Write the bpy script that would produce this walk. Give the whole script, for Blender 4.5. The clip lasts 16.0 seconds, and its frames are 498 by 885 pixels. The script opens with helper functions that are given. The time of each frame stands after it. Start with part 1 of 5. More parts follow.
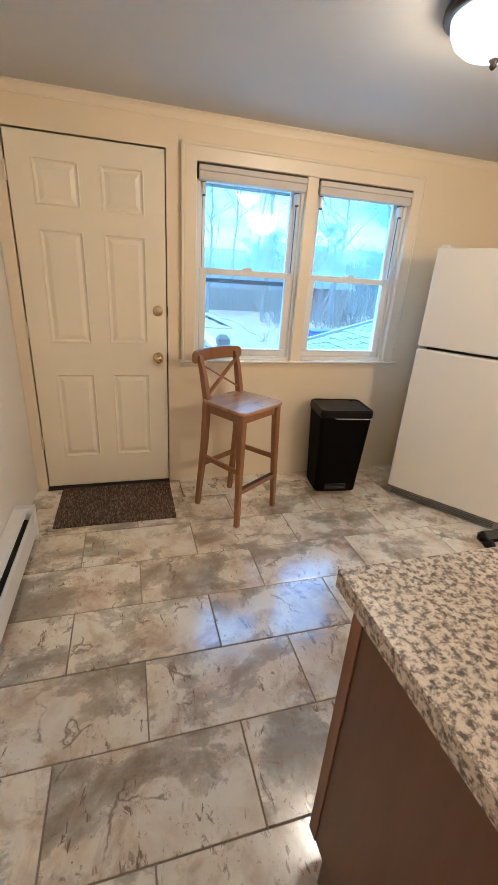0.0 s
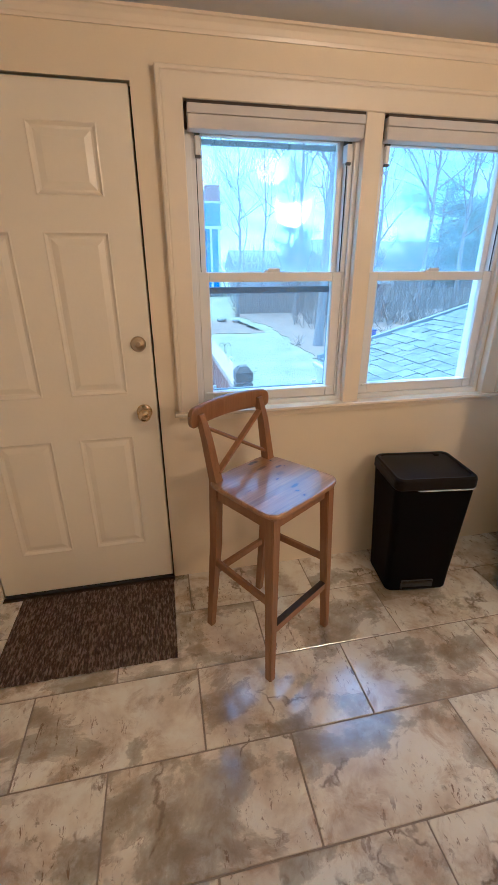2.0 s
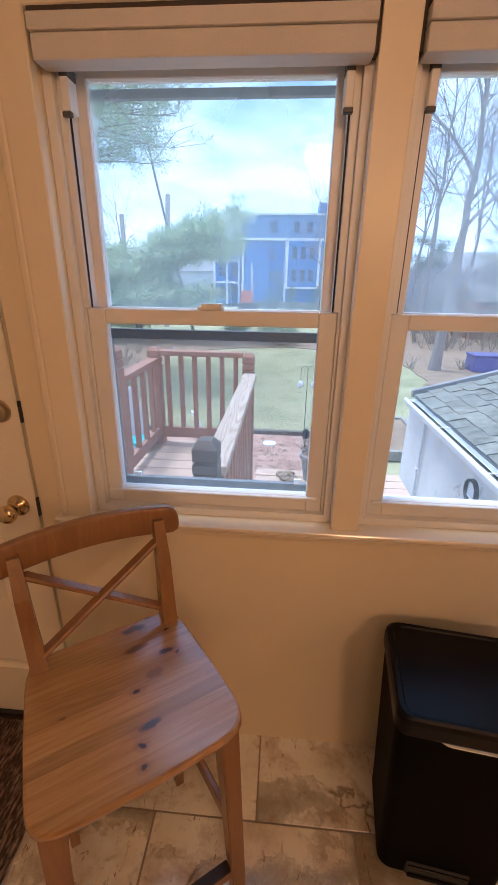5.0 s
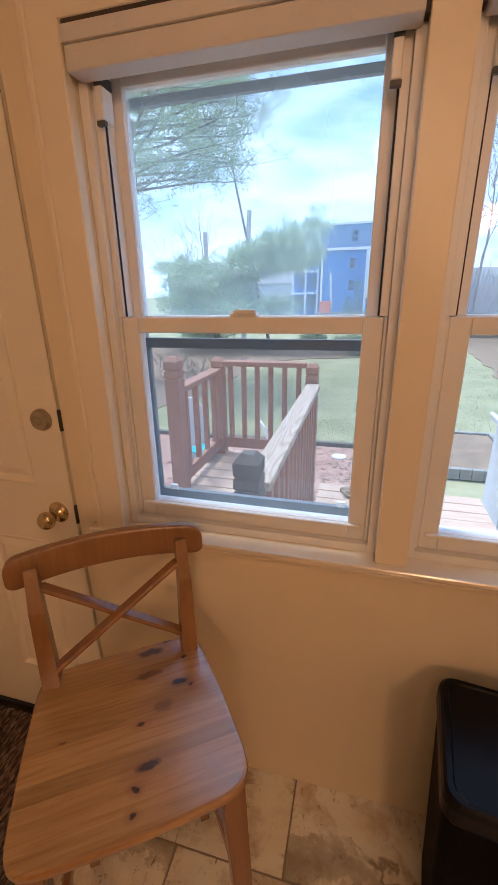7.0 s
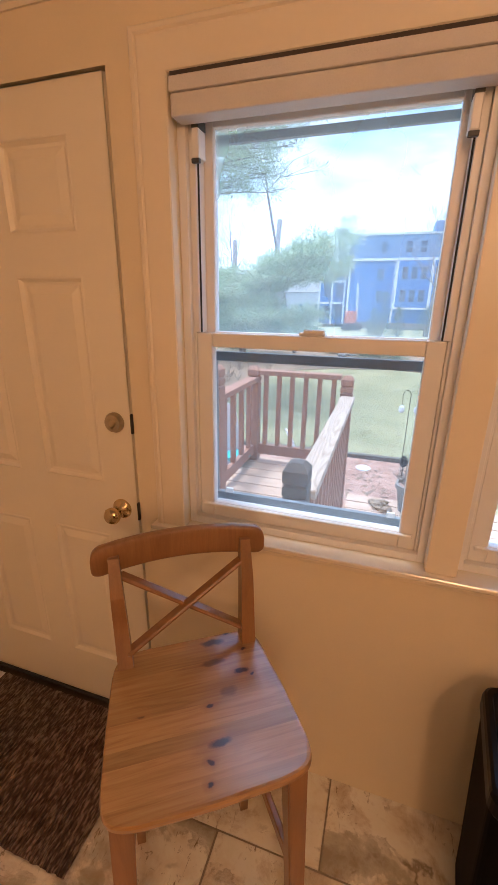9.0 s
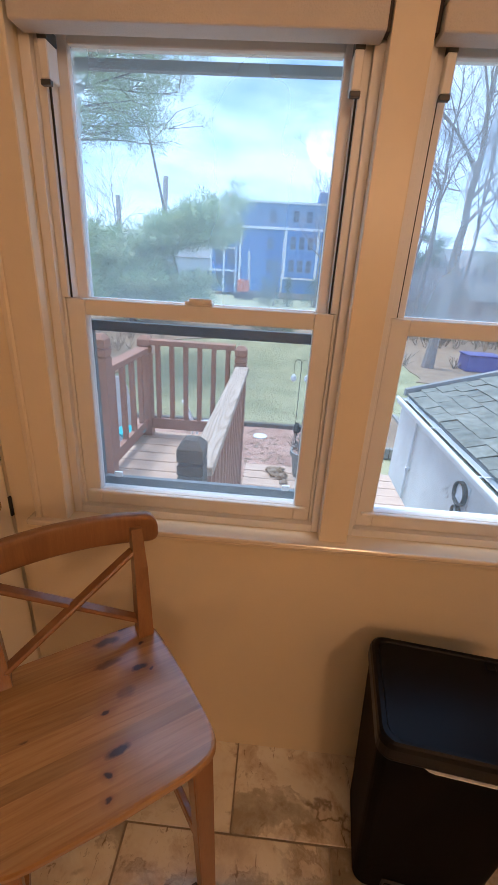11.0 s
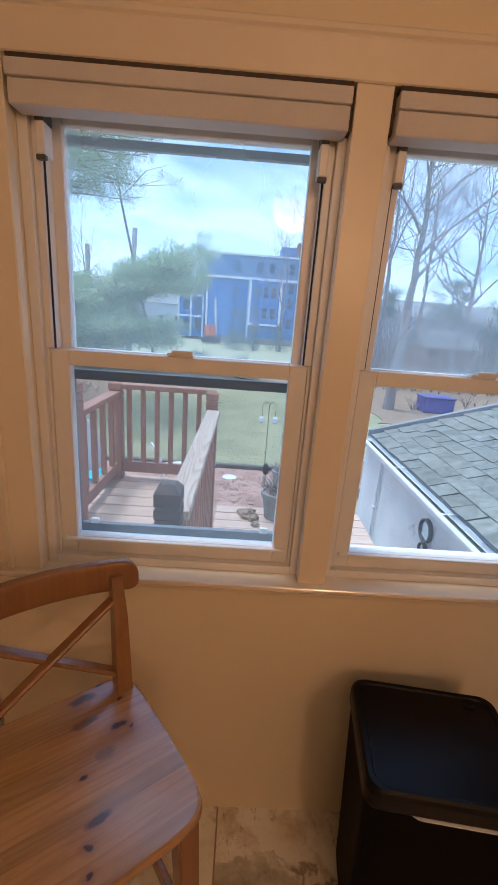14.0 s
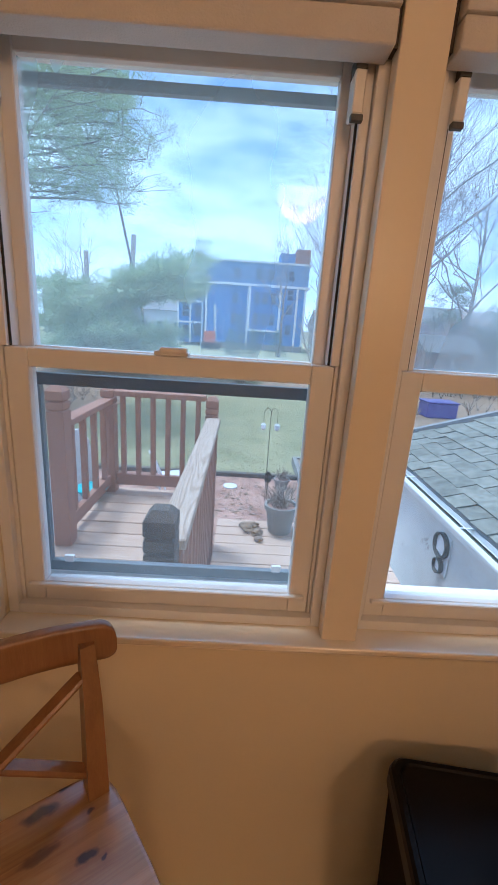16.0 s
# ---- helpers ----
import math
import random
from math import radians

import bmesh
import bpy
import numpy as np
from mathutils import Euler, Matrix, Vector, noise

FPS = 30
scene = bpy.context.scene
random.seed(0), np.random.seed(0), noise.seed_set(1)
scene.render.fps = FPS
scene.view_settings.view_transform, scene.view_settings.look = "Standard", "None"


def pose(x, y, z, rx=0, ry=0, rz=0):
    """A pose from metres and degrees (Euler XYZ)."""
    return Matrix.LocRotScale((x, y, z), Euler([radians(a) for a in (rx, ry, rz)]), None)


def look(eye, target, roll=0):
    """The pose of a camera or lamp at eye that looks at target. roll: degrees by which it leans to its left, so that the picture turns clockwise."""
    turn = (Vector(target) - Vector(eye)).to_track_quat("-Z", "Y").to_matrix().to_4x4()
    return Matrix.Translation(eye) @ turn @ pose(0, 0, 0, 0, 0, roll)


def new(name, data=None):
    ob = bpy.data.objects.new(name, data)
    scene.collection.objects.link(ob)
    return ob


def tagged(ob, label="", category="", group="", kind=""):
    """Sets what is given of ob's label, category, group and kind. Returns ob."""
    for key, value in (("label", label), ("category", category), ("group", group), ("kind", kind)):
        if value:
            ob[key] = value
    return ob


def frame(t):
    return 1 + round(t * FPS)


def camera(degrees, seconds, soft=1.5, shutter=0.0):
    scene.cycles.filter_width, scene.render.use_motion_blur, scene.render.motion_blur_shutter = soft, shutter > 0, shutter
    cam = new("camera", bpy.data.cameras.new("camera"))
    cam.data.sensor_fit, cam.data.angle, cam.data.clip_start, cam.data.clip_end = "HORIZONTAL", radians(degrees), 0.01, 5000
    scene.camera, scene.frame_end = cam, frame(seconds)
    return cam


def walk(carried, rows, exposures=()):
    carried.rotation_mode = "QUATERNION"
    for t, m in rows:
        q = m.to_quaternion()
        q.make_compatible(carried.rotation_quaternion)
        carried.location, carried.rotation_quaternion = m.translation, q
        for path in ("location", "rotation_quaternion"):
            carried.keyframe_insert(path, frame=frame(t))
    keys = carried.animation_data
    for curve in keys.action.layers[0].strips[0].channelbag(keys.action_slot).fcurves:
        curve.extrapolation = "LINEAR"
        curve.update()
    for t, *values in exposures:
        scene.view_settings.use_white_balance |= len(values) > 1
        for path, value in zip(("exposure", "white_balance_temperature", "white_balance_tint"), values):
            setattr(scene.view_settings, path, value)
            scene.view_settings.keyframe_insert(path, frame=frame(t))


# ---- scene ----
cam = camera(62.4, 16.0)
PATH = [
    (0, (1.254, -0.219, 1.442), (1.797, 1.549, 0.682), 3.9),
    (0.5, (1.286, 0.02, 1.427), (1.729, 1.809, 0.651), 3.0),
    (1, (1.341, 0.269, 1.441), (1.799, 2.061, 0.68), 0.9),
    (1.5, (1.464, 0.534, 1.448), (1.831, 2.35, 0.696), -0.6),
    (2, (1.541, 0.744, 1.452), (1.909, 2.557, 0.692), -0.3),
    (2.5, (1.627, 0.947, 1.47), (2.08, 2.741, 0.71), 0.5),
    (3, (1.838, 1.059, 1.474), (2.234, 2.876, 0.74), 1.1),
    (3.5, (2.001, 1.155, 1.487), (2.326, 2.988, 0.758), 2.2),
    (4, (2.056, 1.324, 1.497), (2.325, 3.169, 0.773), 2.5),
    (4.5, (2.098, 1.422, 1.508), (2.146, 3.289, 0.793), 1.3),
    (4.7, (2.136, 1.456, 1.517), (2.096, 3.322, 0.798), 1.1),
    (6.8, (2.281, 1.579, 1.504), (1.834, 3.408, 0.83), -0.5),
    (7, (2.274, 1.594, 1.501), (1.778, 3.411, 0.83), -0.9),
    (7.5, (2.269, 1.576, 1.506), (1.614, 3.344, 0.839), -2.2),
    (8, (2.175, 1.501, 1.521), (1.323, 3.189, 0.871), -1.8),
    (8.5, (2.153, 1.479, 1.529), (1.353, 3.203, 0.907), -0.1),
    (9, (2.187, 1.495, 1.532), (1.601, 3.296, 0.891), 0.8),
    (9.5, (2.202, 1.515, 1.533), (1.814, 3.352, 0.844), 1.4),
    (10, (2.196, 1.542, 1.531), (1.954, 3.38, 0.78), 2.1),
    (10.2, (2.194, 1.549, 1.531), (1.991, 3.382, 0.756), 2.3),
    (12.3, (2.187, 1.567, 1.54), (2.201, 3.451, 0.869), 4.4),
    (12.5, (2.184, 1.557, 1.547), (2.213, 3.448, 0.897), 4.3),
    (13, (2.189, 1.544, 1.553), (2.232, 3.448, 0.943), 4.4),
    (13.5, (2.187, 1.541, 1.552), (2.235, 3.455, 0.974), 4.3),
    (14, (2.162, 1.532, 1.551), (2.209, 3.45, 0.986), 4.2),
    (14.5, (2.127, 1.512, 1.551), (2.168, 3.432, 0.993), 4.1),
    (15, (2.118, 1.551, 1.541), (2.152, 3.473, 0.987), 3.9),
    (15.5, (2.14, 1.669, 1.532), (2.159, 3.591, 0.981), 3.7),
    (16, (2.145, 1.752, 1.517), (2.19, 3.677, 0.979), 3.8),
]

EXPOSURES = [(0.0, 0.86, 3350, -10), (1.5, 0.6, 3400, -8), (2.5, 0.32, 3750, 0), (3.5, 0.05, 4300, 8), (4.5, -0.1, 4650, 12), (7.0, -0.17, 4700, 10), (8.2, 0.07, 5200, 13), (9.0, 0.13, 4850, 12), (10.0, -0.04, 4650, 9), (12.5, -0.42, 4700, 9), (14.5, -0.42, 4550, 9), (16.0, -0.42, 4450, 6)]
walk(cam, [(t, look(eye, target, roll)) for t, eye, target, roll in PATH], EXPOSURES)

# ---- world, sun, lamp ----
world = bpy.data.worlds.new("world")
scene.world = world
world.use_nodes = True
wt = world.node_tree
wt.nodes.clear()


def wnode(kind, **kw):
    n = wt.nodes.new(kind)
    for k, v in kw.items():
        n.inputs[k].default_value = v
    return n


sky = wt.nodes.new("ShaderNodeTexSky")
sky.sky_type, sky.sun_disc = "NISHITA", False
sky.sun_elevation, sky.sun_rotation = radians(62), radians(-60)
coord = wnode("ShaderNodeTexCoord")
stretch = wnode("ShaderNodeMapping", Scale=(1.0, 1.0, 3.2))
clouds = wnode("ShaderNodeTexNoise", Scale=2.6, Detail=7.0, Roughness=0.55)
ramp = wt.nodes.new("ShaderNodeValToRGB")
ramp.color_ramp.elements[0].position, ramp.color_ramp.elements[1].position = 0.33, 0.58
mixer = wt.nodes.new("ShaderNodeMix")
mixer.data_type = "RGBA"
mixer.inputs["B"].default_value = (12.0, 12.6, 13.0, 1)
back = wnode("ShaderNodeBackground", Strength=0.152)
wout = wnode("ShaderNodeOutputWorld")
wt.links.new(coord.outputs["Generated"], stretch.inputs["Vector"])
wt.links.new(stretch.outputs[0], clouds.inputs["Vector"])
wt.links.new(clouds.outputs["Fac"], ramp.inputs[0])
wt.links.new(ramp.outputs[0], mixer.inputs["Factor"])
gain = wt.nodes.new("ShaderNodeVectorMath")
gain.operation = "SCALE"
gain.inputs["Scale"].default_value = 1.7
wt.links.new(sky.outputs[0], gain.inputs[0])
wt.links.new(gain.outputs[0], mixer.inputs["A"])
wt.links.new(mixer.outputs["Result"], back.inputs["Color"])
wt.links.new(back.outputs[0], wout.inputs[0])

sun = new("sun", bpy.data.lights.new("sun", "SUN"))
sun.data.energy, sun.data.angle, sun.data.color = 5.0, radians(14), (1.0, 0.86, 0.66)
sun.matrix_world = look((-7, 4, 30), (0, 0, 0))

LAMP = (2.38, 1.15)
bulb = new("ceiling_bulb", bpy.data.lights.new("ceiling_bulb", "POINT"))
bulb.data.energy, bulb.data.shadow_soft_size, bulb.data.color = 13.0, 0.12, (1.0, 0.43, 0.135)
bulb.location = (LAMP[0], LAMP[1], 2.15)

# added fill light out of view, brightening the near floor; its place is a guess
FILL_LAMP = (3.10, -0.70)
fill_bulb = new("ceiling_bulb", bpy.data.lights.new("ceiling_bulb", "POINT"))
fill_bulb.data.energy, fill_bulb.data.shadow_soft_size, fill_bulb.data.color = 90.0, 0.2, (1.0, 0.46, 0.16)
fill_bulb.location = (FILL_LAMP[0], FILL_LAMP[1], 2.14)

# ---- materials ----


def material(name):
    m = bpy.data.materials.new(name)
    m.use_nodes = True
    return m, m.node_tree, m.node_tree.nodes["Principled BSDF"]


def nd(t, kind, **kw):
    n = t.nodes.new(kind)
    for k, v in kw.items():
        n.inputs[k.replace("_", " ")].default_value = v
    return n


def rgba(c):
    return (*c, 1) if len(c) == 3 else c


def place(t, scale=(1, 1, 1), shift=False, coords="Object"):
    """Object coordinates, stretched, and shifted piece by piece."""
    tc = nd(t, "ShaderNodeTexCoord")
    mp = nd(t, "ShaderNodeMapping", Scale=scale)
    t.links.new(tc.outputs[coords], mp.inputs["Vector"])
    if shift:
        info = nd(t, "ShaderNodeObjectInfo")
        mul = nd(t, "ShaderNodeMath")
        mul.operation = "MULTIPLY"
        mul.inputs[1].default_value = 37.0
        t.links.new(info.outputs["Random"], mul.inputs[0])
        t.links.new(mul.outputs[0], mp.inputs["Location"])
    return mp.outputs[0]


def noise_of(t, vec, scale, detail=5.0, rough=0.55, distort=0.0):
    n = nd(t, "ShaderNodeTexNoise", Scale=scale, Detail=detail, Roughness=rough, Distortion=distort)
    t.links.new(vec, n.inputs["Vector"])
    return n.outputs["Fac"]


def ramp_of(t, fac, stops):
    r = t.nodes.new("ShaderNodeValToRGB")
    while len(r.color_ramp.elements) < len(stops):
        r.color_ramp.elements.new(0.5)
    for e, (p, c) in zip(r.color_ramp.elements, stops):
        e.position, e.color = p, rgba(c)
    t.links.new(fac, r.inputs[0])
    return r.outputs[0]


def blend(t, fac, a, b, mode="MIX"):
    m = t.nodes.new("ShaderNodeMix")
    m.data_type, m.blend_type = "RGBA", mode
    for key, v in (("Factor", fac), ("A", a), ("B", b)):
        sock = [i for i in m.inputs if i.name == key and (i.type == "VALUE" if key == "Factor" else i.type == "RGBA")][0]
        if isinstance(v, (int, float, tuple)):
            sock.default_value = v if isinstance(v, (int, float)) else rgba(v)
        else:
            t.links.new(v, sock)
    return [o for o in m.outputs if o.type == "RGBA"][0]


def bump(t, p, fac, strength, distance=0.01):
    b = nd(t, "ShaderNodeBump", Strength=strength, Distance=distance)
    t.links.new(fac, b.inputs["Height"])
    t.links.new(b.outputs[0], p.inputs["Normal"])


def mottled(name, a, b, scale=6.0, rough=0.5, fine=90.0, relief=0.15, metal=0.0, stretch=(1, 1, 1), shift=False, tint=0.0, dist=0.004):
    """Paint, plastic, metal, earth: two tones at two scales and a fine relief."""
    m, t, p = material(name)
    v = place(t, stretch, shift)
    big = noise_of(t, v, scale, 4)
    small = noise_of(t, v, fine, 3)
    c = ramp_of(t, big, [(0.3, a), (0.7, b)])
    c = blend(t, 0.25, c, ramp_of(t, small, [(0.3, a), (0.7, b)]))
    if tint:
        info = nd(t, "ShaderNodeObjectInfo")
        dark = ramp_of(t, info.outputs["Random"], [(0.0, (1 - tint,) * 3), (1.0, (1 + 0 * tint,) * 3)])
        c = blend(t, 1.0, c, dark, "MULTIPLY")
    t.links.new(c, p.inputs["Base Color"])
    r = nd(t, "ShaderNodeMapRange")
    r.inputs["To Min"].default_value, r.inputs["To Max"].default_value = max(0.02, rough - 0.07), min(1, rough + 0.07)
    t.links.new(big, r.inputs["Value"])
    t.links.new(r.outputs[0], p.inputs["Roughness"])
    p.inputs["Metallic"].default_value = metal
    if relief:
        bump(t, p, small, relief, dist)
    return m


def wooden(name, a, b, knot, along=(1.5, 14, 14), rough=0.4, knots=0.0, shift=True, relief=0.1, scale=3.0):
    """Timber with grain along the short-scaled axis, and knots."""
    m, t, p = material(name)
    v = place(t, along, shift)
    g = noise_of(t, v, scale, 8, 0.6, 0.6)
    fine = noise_of(t, v, scale * 9, 4, 0.6)
    c = ramp_of(t, g, [(0.28, a), (0.5, tuple((x + y) / 2 for x, y in zip(a, b))), (0.72, b)])
    c = blend(t, 0.25, c, ramp_of(t, fine, [(0.3, a), (0.75, b)]))
    if knots:
        v2 = place(t, tuple(min(q, 7.0) for q in along), shift)
        vo = nd(t, "ShaderNodeTexVoronoi", Scale=knots)
        t.links.new(v2, vo.inputs["Vector"])
        k = ramp_of(t, vo.outputs["Distance"], [(0.05, (1, 1, 1)), (0.17, (0, 0, 0))])
        c = blend(t, k, c, knot)
    t.links.new(c, p.inputs["Base Color"])
    p.inputs["Roughness"].default_value = rough
    bump(t, p, fine, relief, 0.003)
    return m


M = {}
M["wall"] = mottled("wall_paint", (0.79, 0.675, 0.445), (0.83, 0.72, 0.49), 1.2, 0.5, 140, 0.12)
M["wall_white"] = mottled("side_wall_paint", (0.78, 0.74, 0.68), (0.82, 0.78, 0.72), 1.2, 0.55, 140, 0.12)
M["trim"] = mottled("trim_paint", (0.80, 0.70, 0.505), (0.84, 0.74, 0.545), 2.0, 0.31, 60, 0.06)
M["door"] = mottled("door_paint", (0.84, 0.76, 0.57), (0.87, 0.795, 0.605), 2.0, 0.35, 70, 0.08)
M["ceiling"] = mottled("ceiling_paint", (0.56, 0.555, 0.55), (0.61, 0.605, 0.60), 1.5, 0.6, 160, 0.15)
M["vinyl"] = mottled("white_vinyl", (0.78, 0.76, 0.72), (0.82, 0.80, 0.76), 3.0, 0.35, 50, 0.03)
M["shade"] = mottled("shade_fabric", (0.62, 0.58, 0.53), (0.70, 0.66, 0.60), 5.0, 0.85, 300, 0.3)
M["fridge"] = mottled("fridge_enamel", (0.78, 0.74, 0.65), (0.81, 0.77, 0.68), 1.5, 0.33, 260, 0.12)
M["grille"] = mottled("grille_plastic", (0.16, 0.16, 0.16), (0.24, 0.24, 0.235), 8, 0.5)
M["gasket"] = mottled("dark_gap", (0.03, 0.03, 0.03), (0.05, 0.048, 0.045), 8, 0.8)
M["black"] = mottled("black_plastic", (0.003, 0.003, 0.0032), (0.005, 0.005, 0.006), 4, 0.5, 400, 0.05)
M["black"].node_tree.nodes["Principled BSDF"].inputs["Specular IOR Level"].default_value = 0.13
M["binlid"] = mottled("smooth_black_plastic", (0.004, 0.004, 0.0045), (0.006, 0.006, 0.007), 4, 0.33, 400, 0.04)
M["binlid"].node_tree.nodes["Principled BSDF"].inputs["Specular IOR Level"].default_value = 0.15
M["binbody"] = mottled("matt_black_plastic", (0.002, 0.002, 0.002), (0.004, 0.0035, 0.0035), 4, 0.6, 400, 0.05)
M["binbody"].node_tree.nodes["Principled BSDF"].inputs["Specular IOR Level"].default_value = 0.05
M["enamel"] = mottled("black_enamel", (0.006, 0.006, 0.006), (0.01, 0.01, 0.01), 3, 0.14, 60, 0.02)
M["brass"] = mottled("brass", (0.62, 0.45, 0.19), (0.74, 0.56, 0.28), 20, 0.2, 90, 0.05, 1.0)
M["dullbrass"] = mottled("aged_brass", (0.40, 0.33, 0.2), (0.55, 0.46, 0.3), 20, 0.33, 90, 0.05, 1.0)
M["bronze"] = mottled("bronze", (0.05, 0.038, 0.03), (0.09, 0.07, 0.055), 20, 0.35, 90, 0.05, 0.8)
M["steel"] = mottled("steel", (0.5, 0.49, 0.47), (0.6, 0.59, 0.57), 20, 0.3, 90, 0.05, 1.0)
M["heater"] = mottled("heater_enamel", (0.78, 0.77, 0.74), (0.82, 0.81, 0.78), 3, 0.35, 60, 0.05)
M["grout"] = mottled("grout", (0.21, 0.175, 0.135), (0.34, 0.29, 0.235), 7, 0.85, 160, 0.4)
M["liner"] = mottled("bin_liner_plastic", (0.72, 0.72, 0.72), (0.82, 0.82, 0.82), 8, 0.4)
M["screenbar"] = mottled("screen_frame", (0.035, 0.045, 0.055), (0.06, 0.07, 0.08), 6, 0.5)
# shadow colour for the gaps round the raised shades
M["gap"] = mottled("gap_shadow", (0.05, 0.038, 0.03), (0.08, 0.06, 0.05), 8, 0.8)
M["capplastic"] = mottled("dark_grey_plastic", (0.06, 0.06, 0.06), (0.09, 0.09, 0.09), 8, 0.5)
M["storm"] = mottled("storm_aluminium", (0.13, 0.15, 0.17), (0.20, 0.22, 0.24), 6, 0.45)
M["pine"] = wooden("honey_pine", (0.20, 0.085, 0.019), (0.32, 0.15, 0.037), (0.06, 0.018, 0.008), (14, 14, 1.2), 0.33)
M["cabinet"] = wooden("cabinet_laminate", (0.100, 0.046, 0.023), (0.135, 0.063, 0.032), (0.1, 0.05, 0.02), (9, 9, 0.8), 0.42, 0, False, 0.05)
M["cabinet_edge"] = wooden("cabinet_wood", (0.14, 0.055, 0.020), (0.22, 0.09, 0.036), (0.1, 0.05, 0.02), (14, 14, 1), 0.35, 0, False)
M["deck"] = wooden("deck_boards", (0.44, 0.295, 0.21), (0.65, 0.50, 0.37), (0.12, 0.08, 0.05), (1.2, 12, 12), 0.8, 0, True, 0.4)
M["rail"] = wooden("red_stained_rail", (0.27, 0.13, 0.085), (0.42, 0.24, 0.165), (0.1, 0.06, 0.05), (14, 14, 1.5), 0.75, 0, True, 0.3)
M["oldpost"] = wooden("weathered_post", (0.045, 0.04, 0.036), (0.17, 0.15, 0.13), (0.02, 0.03, 0.03), (6, 6, 30), 0.85, 0, True, 0.5)
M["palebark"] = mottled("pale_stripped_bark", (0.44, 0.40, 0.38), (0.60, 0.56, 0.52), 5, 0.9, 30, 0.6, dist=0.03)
# distance haze put into the colour: paler and greyer than the near twigs
M["hazewood"] = mottled("hazed_far_twigs", (0.30, 0.27, 0.27), (0.42, 0.39, 0.39), 2, 0.9, 9, 0)
M["bark"] = mottled("bark", (0.21, 0.18, 0.17), (0.34, 0.30, 0.28), 5, 0.9, 30, 0.6, dist=0.03)
M["needles"] = mottled("pine_needles", (0.27, 0.36, 0.18), (0.60, 0.68, 0.42), 1.2, 0.7, 20, 0)
M["hedge"] = mottled("evergreen", (0.06, 0.10, 0.055), (0.11, 0.165, 0.09), 2, 0.7, 20, 0)
M["lawn"] = mottled("winter_lawn", (0.22, 0.22, 0.105), (0.40, 0.375, 0.21), 0.9, 0.95, 7, 0.8, dist=0.03)
M["mulch"] = mottled("red_mulch", (0.27, 0.14, 0.095), (0.56, 0.36, 0.27), 2.2, 0.95, 30, 1.0, dist=0.03)
M["leaves"] = mottled("leaf_litter", (0.16, 0.11, 0.07), (0.34, 0.25, 0.16), 3, 0.95, 30, 0.6)
M["siding"] = mottled("blue_siding", (0.075, 0.20, 0.50), (0.10, 0.24, 0.56), 0.4, 0.7, 8, 0.2)
M["siding_grey"] = mottled("grey_blue_siding", (0.16, 0.26, 0.45), (0.20, 0.30, 0.49), 0.4, 0.7, 8, 0.2)
M["whitetrim"] = mottled("white_trim", (0.72, 0.73, 0.74), (0.8, 0.8, 0.8), 1, 0.6, 8, 0.1)
M["brick"] = mottled("red_brick", (0.20, 0.085, 0.06), (0.30, 0.13, 0.09), 1, 0.9, 12, 0.4)
# far window trim, dulled so that its colour carries the haze
M["hazetrim"] = mottled("hazed_trim", (0.20, 0.30, 0.46), (0.26, 0.36, 0.52), 1, 0.7, 8, 0.1)
M["darkglass"] = mottled("window_glass_dark", (0.04, 0.07, 0.14), (0.07, 0.11, 0.19), 0.5, 0.1, 5, 0)
M["slate"] = mottled("slate", (0.10, 0.10, 0.075), (0.33, 0.325, 0.27), 13, 0.85, 60, 0.9, shift=True, tint=0.3)
M["stool"] = mottled("gloss_sill_paint", (0.80, 0.70, 0.505), (0.84, 0.74, 0.545), 2.0, 0.24, 60, 0.05)
for _k, _w in (("stool", 1.0), ("trim", 0.0)):
    _p = M[_k].node_tree.nodes["Principled BSDF"]
    _p.inputs["Coat Weight"].default_value, _p.inputs["Coat Roughness"].default_value, _p.inputs["Coat IOR"].default_value = _w, 0.22, 1.7
M["stool"].node_tree.nodes["Principled BSDF"].inputs["Coat IOR"].default_value = 2.5
M["stucco"] = mottled("white_stucco", (0.52, 0.51, 0.48), (0.76, 0.75, 0.71), 1.3, 0.9, 40, 0.35, dist=0.008)
_m, _t, _p = M["stucco"], M["stucco"].node_tree, M["stucco"].node_tree.nodes["Principled BSDF"]
_src = _p.inputs["Base Color"].links[0].from_socket
_peel = ramp_of(_t, noise_of(_t, place(_t, (1.6, 1.6, 0.9)), 2.4, 9, 0.75, 0.4), [(0.60, (0, 0, 0)), (0.625, (1, 1, 1))])
_t.links.new(blend(_t, blend(_t, 0.7, (0, 0, 0), _peel), _src, (0.27, 0.245, 0.21)), _p.inputs["Base Color"])
M["gutter"] = mottled("white_gutter", (0.62, 0.64, 0.65), (0.75, 0.76, 0.77), 3, 0.5)
M["moss"] = mottled("gutter_moss", (0.05, 0.06, 0.03), (0.12, 0.12, 0.07), 8, 0.95, 60, 0.7)
M["terracotta"] = mottled("grey_pot", (0.22, 0.22, 0.21), (0.32, 0.31, 0.29), 8, 0.8, 60, 0.3)
M["stone"] = mottled("stone", (0.22, 0.21, 0.19), (0.38, 0.36, 0.33), 8, 0.9, 40, 0.6)
M["twig"] = mottled("dry_twig", (0.22, 0.18, 0.14), (0.34, 0.29, 0.24), 8, 0.9)
M["ventrim"] = mottled("grey_vent_rim", (0.07, 0.07, 0.065), (0.12, 0.12, 0.11), 20, 0.5, metal=0.3)
M["iron"] = mottled("black_iron", (0.02, 0.02, 0.02), (0.035, 0.035, 0.035), 8, 0.5, metal=0.6)
M["whiteplastic"] = mottled("white_plastic", (0.68, 0.69, 0.7), (0.78, 0.79, 0.8), 4, 0.5)
